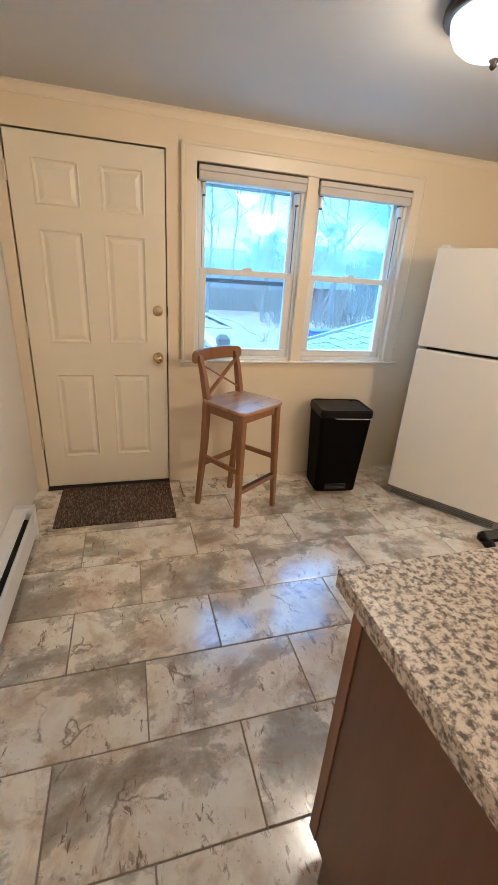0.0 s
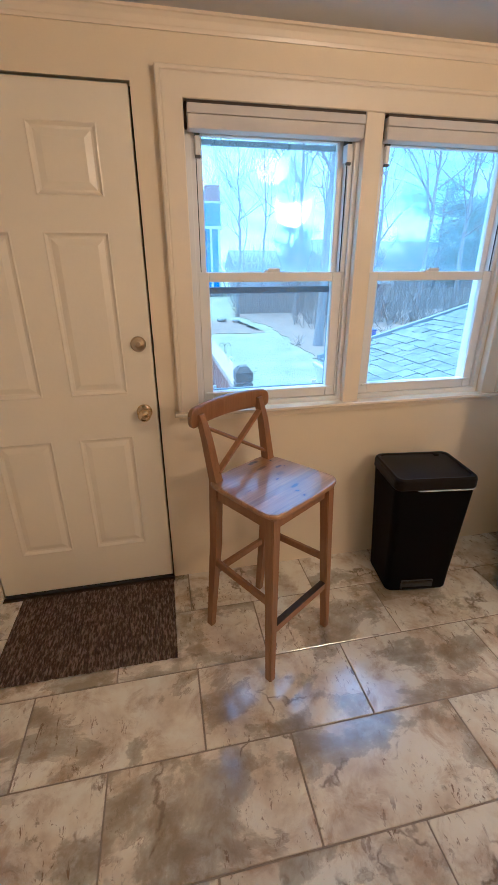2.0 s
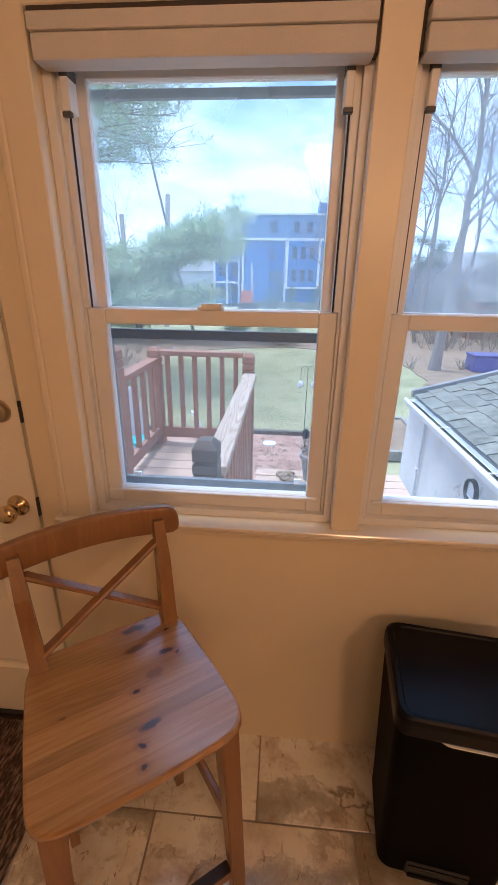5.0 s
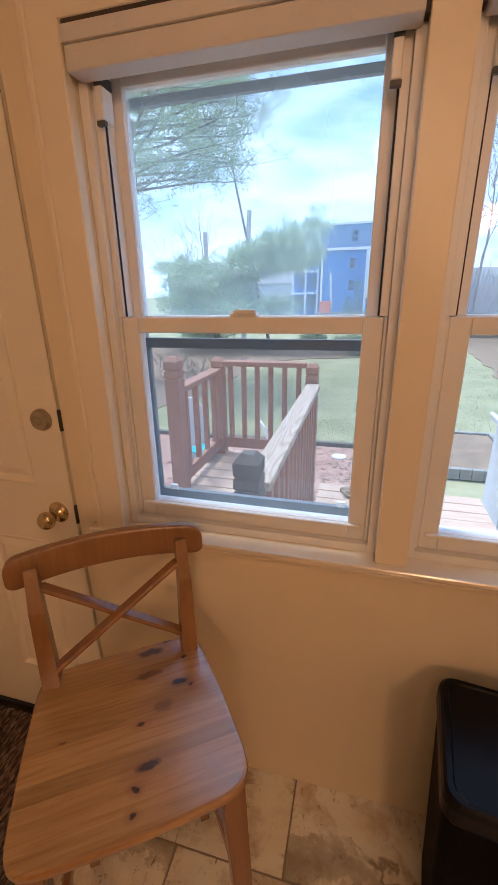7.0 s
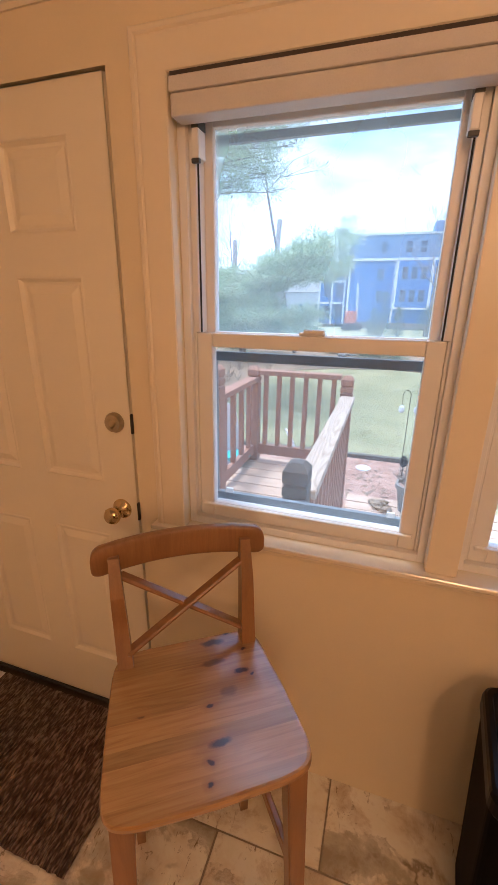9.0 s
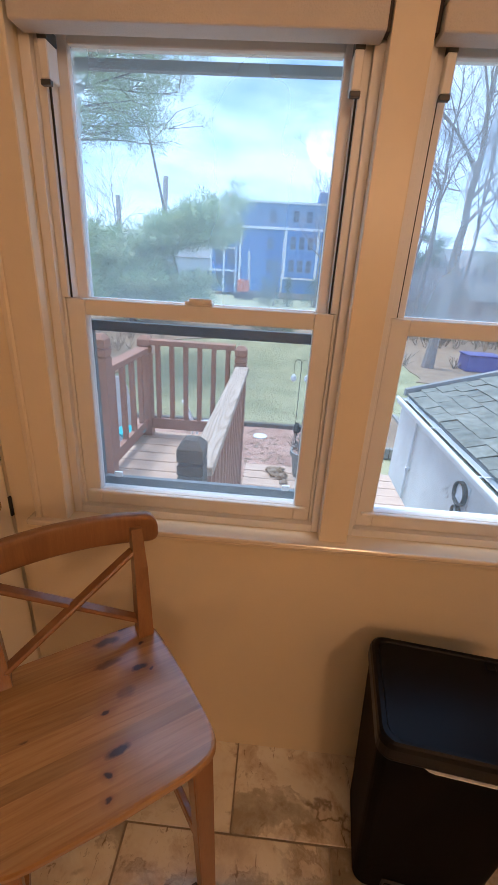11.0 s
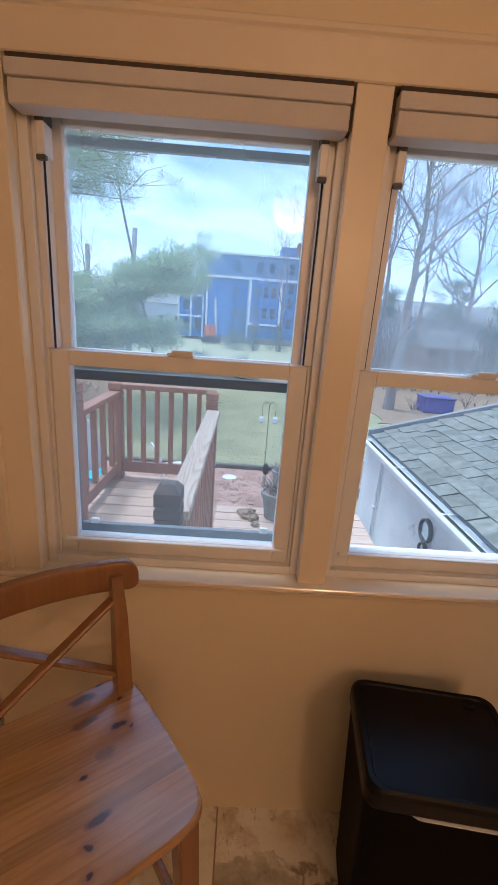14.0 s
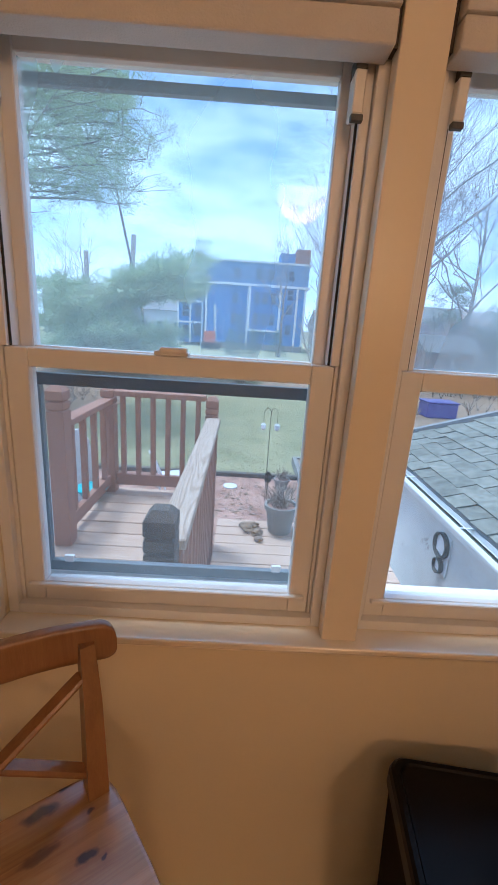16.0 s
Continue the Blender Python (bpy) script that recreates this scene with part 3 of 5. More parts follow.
door = thing("door_1", (0, 0, 0), "cream-painted six-panel back door, closed, with brass knob and deadbolt", "door", kind="structure")
cols = ((DX0 + 0.118, DX0 + 0.345), (DX0 + 0.452, DX0 + 0.680))
rows = ((0.235, 0.795), (0.985, 1.595), (1.705, 1.925))
bm = bmesh.new()
F, B = DY - 0.004, DY + 0.04
xs = [DX0, cols[0][0], cols[0][1], cols[1][0], cols[1][1], DX1]
zs = [DZ0, rows[0][0], rows[0][1], rows[1][0], rows[1][1], rows[2][0], rows[2][1], DZ1]
for i in range(5):
    for j in range(7):
        if i % 2 and j % 2:
            continue
        bm.faces.new([bm.verts.new(p) for p in ((xs[i], F, zs[j]), (xs[i + 1], F, zs[j]), (xs[i + 1], F, zs[j + 1]), (xs[i], F, zs[j + 1]))])
bmesh.ops.remove_doubles(bm, verts=bm.verts, dist=0.0005)
box(DX0, DX1, F + 0.016, B, DZ0, DZ1, bm=bm)
for x0, x1, z0, z1 in ((DX0, DX0 + 0.002, DZ0, DZ1), (DX1 - 0.002, DX1, DZ0, DZ1), (DX0, DX1, DZ1 - 0.002, DZ1), (DX0, DX1, DZ0, DZ0 + 0.002)):
    box(x0, x1, F, F + 0.016, z0, z1, bm=bm)
part("door_leaf", bm, "door", door)
for c in cols:
    for r in rows:
        bm = bmesh.new()
        rings(bm, c[0], c[1], r[0], r[1], [(0, F), (0.005, F - 0.002), (0.014, F + 0.008), (0.022, F + 0.010), (0.045, F + 0.002), (0.05, F + 0.002)])
        part("door_panel", bm, "door", door)
part("door_sweep", box(DX0, DX1, F - 0.006, B, 0.004, DZ0 - 0.001, 0.001), "gasket", door, "black rubber door sweep")
for z in (0.345, 1.055, 1.85):
    hinge = part("hinge", lathe([(0.007, z - 0.045), (0.007, z + 0.045)], 10, (DX0 - 0.006, DY - 0.012, 0)), "trim", door, "cream-painted hinge")
    box(DX0 - 0.028, DX0 - 0.004, DY - 0.0135, DY - 0.0095, z - 0.045, z + 0.045)
part("deadbolt", lathe([(0.031, 0), (0.031, 0.008), (0.026, 0.017), (0.014, 0.019), (0.010, 0.021)], 24, (1.440, F, 1.190), "Y"), "dullbrass", door, "round brushed brass deadbolt", smooth=False)
knob = part("knob", lathe([(0.033, 0), (0.033, 0.005), (0.028, 0.010), (0.013, 0.014), (0.011, 0.03), (0.018, 0.038), (0.026, 0.048), (0.027, 0.058), (0.021, 0.068), (0.008, 0.071)], 24, (1.437, F, 0.902), "Y"), "brass", door, "polished brass door knob", smooth=True)
for z in (1.19, 0.902):
    part("strike_plate", box(DX1 + 0.001, DX1 + 0.007, F - 0.006, F + 0.004, z - 0.03, z + 0.03, 0.001), "gasket", door, "dark latch plate in the gap")
frame_ob = thing("door_casing", (0, 0, 0), "flat cream-painted casing around the back door", "door casing", kind="structure")
part("side_casing", box(X0 + 0.001, 0.688, Y1 - 0.005, Y1 - 0.0005, 0, 2.165, 0.002), "trim", frame_ob)
part("threshold", box(0.69, 1.50, Y1 - 0.03, T, 0.0, 0.006, 0.002), "bronze", frame_ob, "dark metal threshold")
part("door_stop", box(0.69, 1.50, Y1 + 0.045, Y1 + 0.06, 0.006, 2.044), "gasket", frame_ob)

# ---- window casing, stool and apron ----
wc = thing("window_casing", (0, 0, 0), "cream-painted wooden window casing with stool and apron", "window casing", kind="structure")


def casing_profile():
    """Across the casing from its inner to its outer edge: (s, depth)."""
    return [(0.0, 0.0), (0.0, 0.025), (0.003, 0.028), (0.066, 0.030), (0.071, 0.0285), (0.075, 0.033), (0.084, 0.033), (0.088, 0.029), (0.088, 0.0)]


prof = casing_profile()
for name, pts in (
    ("side_casing", [[(1.670 - s, Y1 - 0.0005 - d, 0.8935) for s, d in prof], [(1.670 - s, Y1 - 0.0005 - d, 2.0 + s) for s, d in prof]]),
    ("side_casing", [[(3.080 + s, Y1 - 0.0005 - d, 0.8935) for s, d in prof], [(3.080 + s, Y1 - 0.0005 - d, 2.0 + s) for s, d in prof]]),
    ("head_casing", [[(1.670 - s, Y1 - 0.0005 - d, 2.0 + s) for s, d in prof], [(3.080 + s, Y1 - 0.0005 - d, 2.0 + s) for s, d in prof]]),
):
    part(name, loft(pts), "trim", wc)
part("mullion_casing", box(2.341, 2.414, Y1 - 0.026, Y1 + 0.012, 0.8935, 1.9995, 0.003, 2), "trim", wc)
part("window_stool", box(1.564, 3.186, 2.450, 2.530, 0.8775, 0.8940, 0.006, 4), "stool", wc, "glossy painted window stool")
part("apron", box(1.584, 3.166, 2.482, 2.4995, 0.846, 0.877, 0.004, 2), "trim", wc)


def pane_sheet(x0, x1, y, z0, z1):
    bm = bmesh.new()
    bm.faces.new([bm.verts.new(p) for p in ((x0, y, z0), (x1, y, z0), (x1, y, z1), (x0, y, z1))])
    return bm


def window(name, x0, x1, storm):
    """A double-hung vinyl window in its opening."""
    z0, z1 = 0.8935, 1.999
    w = thing(name, (0, 0, 0), "white vinyl double-hung window, both sashes shut" + (", with an insect screen outside" if storm else ""), "window", kind="structure")
    # frame: jambs with balance tracks, head, sill
    for a, s in ((x0, 1), (x1, -1)):
        lo, hi = sorted((a + s * 0.0005, a + s * 0.022))
        part("window_frame", box(lo, hi, 2.512, 2.655, z0, z1, 0.001), "vinyl", w)
        lo, hi = sorted((a + s * 0.0225, a + s * 0.0395))
        part("jamb_track", box(lo, hi, 2.526, 2.560, 1.4575, z1 - 0.046, 0.001), "vinyl", w)
        lo, hi = sorted((a + s * 0.0225, a + s * 0.0298))
        part("jamb_track", box(lo, hi, 2.527, 2.560, z0 + 0.0225, 1.457, 0.001), "vinyl", w)
        lo, hi = sorted((a + s * 0.0397, a + s * 0.0437))
        # thin dark strip paints the shadow of the track groove
        part("jamb_groove", box(lo, hi, 2.5345, 2.5368, 1.4575, z1 - 0.046), "gasket", w, "dark strip painting the shadow in the balance track groove")
        part("jamb_track", box(lo, hi, 2.537, 2.566, 1.4575, z1 - 0.046), "vinyl", w)
        lo, hi = sorted((a + s * 0.0385, a + s * 0.056))
        part("track_cover", box(lo, hi, 2.508, 2.5485, z1 - 0.150, z1 - 0.091, 0.002), "vinyl", w)
        part("track_cap", box(lo - 0.001, hi + 0.001, 2.5072, 2.518, z1 - 0.1600, z1 - 0.1505, 0.001), "capplastic", w, "small dark balance cap")
        part("corner_block", box(lo, hi, 2.5090, 2.549, z1 - 0.0905, z1 - 0.0720), "capplastic", w, "dark block above the balance track")
    part("window_frame", box(x0 + 0.0225, x1 - 0.0225, 2.535, 2.655, z1 - 0.045, z1, 0.001), "vinyl", w)
    # no groove is cut: dark strips on the head paint its shadow lines
    for gz in (z1 - 0.0455 - 0.0008, z1 - 0.036):
        part("head_groove", box(x0 + 0.0225, x1 - 0.0225, 2.5335, 2.5348, gz, gz + 0.003), "gasket", w, "dark strip painting a groove's shadow on the window head")
    part("window_sill", box(x0 + 0.0222, x1 - 0.0222, 2.5123, 2.655, z0 - 0.0003, z0 + 0.022, 0.001), "vinyl", w)
    a, b = x0 + 0.0305, x1 - 0.0305
    # lower sash
    y0, y1 = 2.530, 2.562
    lz0, lz1 = z0 + 0.0225, 1.456
    sash = part("lower_sash", box(a, a + 0.042, y0, y1, lz0, lz1, 0.002), "vinyl", w)
    part("stile", box(b - 0.042, b, y0, y1, lz0, lz1, 0.002), "vinyl", sash)
    part("rail", box(a + 0.0425, b - 0.0425, y0 + 0.001, y1, lz0, lz0 + 0.046, 0.002), "vinyl", sash)
    part("lift_rail", box(a + 0.01, b - 0.01, y0 - 0.012, y0 - 0.0002, lz0 + 0.037, lz0 + 0.046, 0.002), "vinyl", sash)
    part("rail", box(a + 0.0425, b - 0.0425, y0 + 0.001, y1, lz1 - 0.036, lz1, 0.002), "vinyl", sash)
    g = part("pane", pane_sheet(a + 0.042, b - 0.042, 2.547, lz0 + 0.044, lz1 - 0.034), "glass", sash, "clear window glass")
    g.visible_shadow = False
    cx = (a + b) / 2
    part("sash_lock", box(cx - 0.032, cx + 0.032, y0 + 0.004, y1 - 0.002, lz1 + 0.0002, lz1 + 0.009, 0.003, 2, bm=box(cx - 0.02, cx + 0.03, y0 - 0.004, y0 + 0.016, lz1 + 0.006, lz1 + 0.016, 0.003, 2)), "vinyl", sash, "white plastic sash lock")
    # upper sash
    y0, y1 = 2.567, 2.598
    uz0, uz1 = 1.428, z1 - 0.0455
    sash = part("upper_sash", box(a - 0.006, a + 0.037, y0, y1, uz0, uz1, 0.002), "vinyl", w)
    part("stile", box(b - 0.037, b + 0.006, y0, y1, uz0, uz1, 0.002), "vinyl", sash)
    part("rail", box(a + 0.0375, b - 0.0375, y0, y1, uz1 - 0.03, uz1, 0.002), "vinyl", sash)
    part("rail", box(a + 0.0375, b - 0.0375, y0, y1, uz0, uz0 + 0.03, 0.002), "vinyl", sash)
    g = part("pane", pane_sheet(a + 0.037, b - 0.037, 2.582, uz0 + 0.028, uz1 - 0.028), "dusty", sash, "hazy dusty window glass")
    g.visible_shadow = False
    if storm:
        sw = thing("storm_window", (0, 0, 0), "dark metal storm window with an insect screen in its lower half", "storm window")
        p0, p1 = x0 + 0.03, x1 - 0.03
        part("top_bar", box(p0, p1, 2.632, 2.648, 1.911, 1.929, 0.001), "storm", sw)
        part("screen_rail", box(p0, p1, 2.632, 2.648, 1.372, 1.398, 0.001), "screenbar", sw, "dark screen frame rail")
        part("bottom_bar", box(p0, p1, 2.632, 2.648, 0.922, 0.948, 0.001), "storm", sw)
        for q in (p0, p1 - 0.012):
            part("side_bar", box(q, q + 0.012, 2.632, 2.648, 0.9485, 1.3715, 0.001), "storm", sw)
        for q in (p0 + 0.045, p1 - 0.075):
            part("latch", box(q, q + 0.022, 2.622, 2.631, 0.952, 0.968, 0.001), "whiteplastic", sw, "small white screen latch")
        g = part("insect_screen", pane_sheet(p0 + 0.012, p1 - 0.012, 2.639, 0.948, 1.372), "screen", sw, "fine grey insect mesh")
        g.visible_shadow = False
    return w


window("window_1", 1.670, 2.3445, True)
window("window_2", 2.4105, 3.080, False)


def shade(x0, x1):
    s = thing("pleated_shade", (x0, 2.47, 1.91), "grey-white pleated window shade, fully raised, under the window head", "window shade", "window shades")
    w = x1 - x0
    part("headrail", box(0, w, -0.014, 0.045, 0.0475, 0.0755, 0.003, 2), "shade", s, "white shade headrail")
    # dark sheets here and below paint the shadow in the shade's gaps
    part("pleats", box(0.006, w - 0.006, 0.002, 0.040, 0.0469, 0.0474), "gap", s, "folded fabric painted dark as shadow")
    part("bottom_rail", box(0.001, w - 0.001, -0.009, 0.042, 0.004, 0.0468, 0.005, 3), "shade", s)
    for a in (-0.0075, w + 0.0005):
        part("end_bracket", box(a, a + 0.007, 0.014, 0.040, 0.012, 0.0855), "gap", s, "dark strip, painted shadow of the side gap")
    part("mounting_strip", box(0.0005, w - 0.0005, -0.006, 0.040, 0.0760, 0.0860), "gap", s, "dark strip, painted shadow of the top gap")
    return s


shade(1.6815, 2.3330)
shade(2.4225, 3.0685)

# ---- ceiling lamp ----
def ceiling_lamp(at):
  lamp = thing("ceiling_lamp", (*at, ZC), "lit frosted-glass dome lamp with dark bronze rim, on ceiling", "ceiling lamp", "ceiling lamps")
  part("rim", lathe([(0.10, -0.001), (0.160, -0.002), (0.170, -0.012), (0.172, -0.028), (0.160, -0.036), (0.148, -0.034)], 40), "bronze", lamp, "dark bronze rim", smooth=True)
  g = part("glass_dome", lathe([(0.147, -0.0345), (0.143, -0.060), (0.128, -0.086), (0.100, -0.108), (0.062, -0.122), (0.02, -0.128)], 40), "lit", lamp, "glowing frosted glass dome", smooth=True)
  g.visible_shadow = False
  for dx in (-0.065, 0.065):
    g = part("bulb", lathe([(0.006, -0.035), (0.016, -0.042), (0.029, -0.058), (0.031, -0.070), (0.024, -0.084), (0.006, -0.092)], 16, (dx, 0, 0)), "bulb", lamp, "lit bulb behind the frosted glass", smooth=True)
    g.visible_shadow = False
  part("base_plate", lathe([(0.144, -0.003), (0.144, -0.008)], 32), "liner", lamp, "white inner plate")
  g = part("finial", lathe([(0.012, -0.1285), (0.016, -0.134), (0.009, -0.142), (0.011, -0.150), (0.003, -0.158)], 16), "bronze", lamp, "bronze finial", smooth=True)


ceiling_lamp(LAMP)
# unseen copy of the fixture, added to house the fill light
ceiling_lamp(FILL_LAMP)

# ---- baseboard heater ----
heater = thing("baseboard_heater", (X0, 0, 0), "white enamelled metal baseboard heater along the side wall", "baseboard heater")
HY0, HY1 = -1.9, 1.955
part("back_panel", box(0.001, 0.008, HY0, HY1, 0.012, 0.20, 0.001), "heater", heater)
bm = loft([[(0.008, y, 0.185), (0.008, y, 0.20), (0.058, y, 0.193), (0.068, y, 0.180), (0.066, y, 0.175), (0.054, y, 0.186)] for y in (HY0 + 0.03, HY1 - 0.045)])
part("top_hood", bm, "heater", heater)
bm = loft([[(0.088, y, 0.03), (0.092, y, 0.03), (0.097, y, 0.04), (0.097, y, 0.150), (0.090, y, 0.168), (0.085, y, 0.165)] for y in (HY0 + 0.03, HY1 - 0.045)])
part("front_panel", bm, "heater", heater)
part("element", box(0.018, 0.074, HY0 + 0.03, HY1 - 0.045, 0.06, 0.135), "gasket", heater, "dark heating element in the slot")
for y0, y1 in ((HY1 - 0.0448, HY1), (HY0, HY0 + 0.03)):
    part("end_cap", box(0.0085, 0.104, y0, y1, 0.0, 0.203, 0.006, 2), "heater", heater)

# ---- door mat ----
bm = bmesh.new()
cols_ = []
for i in range(241):
    x = 0.785 + i * 0.71 / 240
    j = 0.004 * noise.noise(Vector((i * 0.15, 0, 0)))
    z = 0.0095 + 0.0022 * math.cos(i * math.pi / 2)
    cols_.append([(x, 2.0 + j, 0.001), (x, 1.998 + j, z * 0.7), (x, 2.003 + j, z), (x, 2.465 + j, z), (x, 2.470 + j, z * 0.7), (x, 2.468 + j, 0.001)])
mat_ob = part("door_mat", loft(cols_), "mat")
tagged(mat_ob, "dark brown woven ribbed mat on the floor before the back door", "door mat")

# ---- bar stool ----


def bar_stool(x, y, rz):
    s = thing("bar_stool", (x, y, 0), "honey-stained pine bar stool with a crossed back, standing under the window", "bar stool", rz=rz)
    H = 0.735
    # seat: wide at the front (-y), rounded corners, slightly dished
    out = []
    for k in range(48):
        a = 2 * math.pi * k / 48
        c, sn = math.cos(a), math.sin(a)
        e = 0.24
        u = math.copysign(abs(c) ** e, c)
        v = math.copysign(abs(sn) ** e, sn)
        half = 0.199 - 0.024 * (v + 1) / 2 - 0.004 * v * v
        out.append((u * half, v * 0.180 - 0.008 * (1 - u * u) * (v < 0)))
    levels = [(0.94, H - 0.024), (0.985, H - 0.021), (1.0, H - 0.014), (1.0, H - 0.007), (0.988, H - 0.001), (0.965, H)]
    part("seat", loft([[(px * f, py * f, z) for px, py in out] for f, z in levels]), "seat", s, "knotty pine seat, glossy varnish", smooth=False)
    # legs
    for sx in (-1, 1):
        a = (sx * 0.158, -0.142, H - 0.025)
        b = (sx * 0.183, -0.166, 0.0)
        bm = bmesh.new()
        loft([[(b[0] + dx * 0.0145, b[1] + dy * 0.0145, 0) for dx, dy in ((-1, -1), (1, -1), (1, 1), (-1, 1))],
              [(a[0] + dx * 0.0205, a[1] + dy * 0.0205, a[2]) for dx, dy in ((-1, -1), (1, -1), (1, 1), (-1, 1))]], bm)
        bmesh.ops.bevel(bm, geom=bm.edges[:], offset=0.003, segments=2, affect="EDGES")
        part("leg", bm, "pine", s)
        # back leg runs up as the back post
        path = [(sx * 0.158, 0.205, 0.0), (sx * 0.150, 0.160, 0.45), (sx * 0.146, 0.150, H), (sx * 0.152, 0.185, 0.90), (sx * 0.154, 0.214, 0.985)]
        wide = [0.014, 0.019, 0.020, 0.017, 0.014]
        bm = loft([[(q[0] + dx * wd * 0.85, q[1] + dy * wd, q[2]) for dx, dy in ((-1, -1), (1, -1), (1, 1), (-1, 1))] for q, wd in zip(path, wide)])
        part("back_leg", bm, "pine", s)
        part("side_stretcher", beam((sx * 0.176, -0.155, 0.36), (sx * 0.152, 0.17, 0.36), 0.016, 0.032, 0.003), "pine", s)
        part("side_apron", beam((sx * 0.160, -0.125, H - 0.052), (sx * 0.146, 0.135, H - 0.052), 0.018, 0.052, 0.002), "pine", s)
    part("front_apron", box(-0.138, 0.138, -0.150, -0.132, H - 0.078, H - 0.025, 0.002), "pine", s)
    part("back_apron", box(-0.128, 0.128, 0.138, 0.156, H - 0.078, H - 0.025, 0.002), "pine", s)
    part("front_stretcher", box(-0.162, 0.162, -0.169, -0.148, 0.215, 0.250, 0.003), "pine", s)
    part("footrest_strip", box(-0.155, 0.155, -0.1715, -0.146, 0.2503, 0.2545, 0.001), "bronze", s, "dark metal footrest strip")
    part("back_stretcher", box(-0.140, 0.140, 0.168, 0.186, 0.285, 0.317, 0.003), "pine", s)
    # curved top rail with rounded ends
    rs = []
    R = 0.024
    us = [0, 0.002, 0.006, 0.012, 0.018, 0.024] + [0.024 + (0.406 - 0.048) * k / 14 for k in range(1, 14)] + [0.382, 0.388, 0.394, 0.400, 0.404, 0.406]
    for q in us:
        px = q - 0.203
        u = px / 0.203
        py = 0.238 - 0.030 * (u * u)
        lift = 0.008 * (1 - u * u)
        d = min(q, 0.406 - q)
        e = R - math.sqrt(max(0.0, R * R - max(0.0, R - d) ** 2))
        lo, hi = 0.936 + lift + e * 0.8, 1.010 + lift - e
        ring = []
        for k in range(16):
            a = 2 * math.pi * (k + 0.5) / 16
            c, sn = math.cos(a), math.sin(a)
            c, sn = math.copysign(abs(c) ** 0.45, c), math.copysign(abs(sn) ** 0.3, sn)
            ring.append((px, py + 0.0035 + 0.0125 * c, (lo + hi) / 2 + (hi - lo) / 2 * sn))
        rs.append(ring)
    part("top_rail", loft(rs), "pine", s, smooth=True)
    for sx, o in ((1, 0.0), (-1, 0.013)):
        part("cross_bar", beam((-sx * 0.140, 0.146 + o, H + 0.030), (sx * 0.143, 0.196 + o, 0.935), 0.012, 0.026, 0.004, side=(0, 1, 0.2)), "pine", s)
    return s


bar_stool(1.897, 2.073, 34.5)

# ---- pedal bin ----


def pedal_bin(x, y, rz):
    b = thing("pedal_bin", (x, y, 0), "black plastic pedal bin with white liner, against the wall", "pedal bin", rz=rz)
    W, D, H = 0.376, 0.295, 0.627
    body = []
    for f, z, s in ((0.80, 0.0, 0.0), (0.82, 0.008, 0.0), (0.84, 0.10, 0.0), (0.97, H - 0.062, 0.0)):
        body.append([(px, py, z) for px, py in rounded(W * f, D * (f * 0.9 + 0.08), 0.03, 5, 0, 0.0)])
    part("body", loft(body), "binbody", b, smooth=False)
    part("liner", loft([[(px, py, z) for px, py in rounded(W * 0.74, D * 0.992, 0.03, 5, 0.044, -0.004)] for z in (H - 0.0595, H - 0.056)]), "liner", b, "white bin liner edge")
    lid = [[(px, py, z) for px, py in rounded(W * f, D * f, 0.032, 6)] for f, z in ((0.985, H - 0.0555), (1.0, H - 0.050), (1.0, H - 0.018), (0.985, H - 0.006), (0.955, H), (0.90, H - 0.001), (0.88, H - 0.006), (0.5, H - 0.005))]
    part("lid", loft(lid), "binlid", b, smooth=False)
    part("lid_tab", box(0.10, 0.125, 0.100, 0.120, H - 0.006, H + 0.0015, 0.002), "black", b)
    part("pedal_recess", box(-0.085, 0.075, -0.128, -0.117, 0.012, 0.062, 0.003), "gasket", b)
    part("pedal", box(-0.080, 0.070, -0.136, -0.1285, 0.014, 0.026, 0.004, 2), "black", b)
    part("pedal_plate", box(-0.080, 0.070, -0.133, -0.1285, 0.048, 0.060, 0.003, 2), "enamel", b)
    return b


pedal_bin(2.683, 2.276, -7.0)

# ---- refrigerator, standing across the corner ----


def refrigerator(x, y, rz):
    """Origin at the front left foot; local x along the front, local y into the body."""
    f = thing("refrigerator", (x, y, 0), "almond-white top-freezer refrigerator standing across the kitchen corner", "refrigerator", rz=rz)
    W, H = 0.74, 1.655
    part("body", box(0.004, W - 0.004, 0.066, 0.69, 0.03, H - 0.006, 0.006, 2), "fridge", f)
    part("freezer_door", box(0, W, 0.0, 0.058, 1.080, H, 0.014, 3), "fridge", f)
    part("fridge_door", box(0, W, 0.0, 0.058, 0.068, 1.062, 0.014, 3), "fridge", f)
    part("gasket", box(0.012, W - 0.012, 0.0585, 0.0655, 0.07, H - 0.012), "gasket", f, "dark door gasket")
    part("kick_grille", box(0.0, W, 0.012, 0.064, 0.012, 0.062, 0.004), "grille", f, "grey plastic kick grille")
    for z in (0.024, 0.036, 0.048):
        part("grille_slot", box(0.03, W - 0.03, 0.0085, 0.0118, z, z + 0.004), "gasket", f)
    part("hinge", box(0.01, 0.05, 0.006, 0.05, 1.0635, 1.0785, 0.002), "steel", f, "small metal hinge between the doors")
    part("hinge_cover", box(0.012, 0.07, 0.01, 0.09, H + 0.0002, H + 0.014, 0.004, 2), "fridge", f)
    for px in (0.05, W - 0.05):
        for py in (0.10, 0.62):
            part("foot", lathe([(0.02, 0.0), (0.02, 0.012), (0.01, 0.014), (0.01, 0.03)], 12, (px, py, 0)), "black", f)
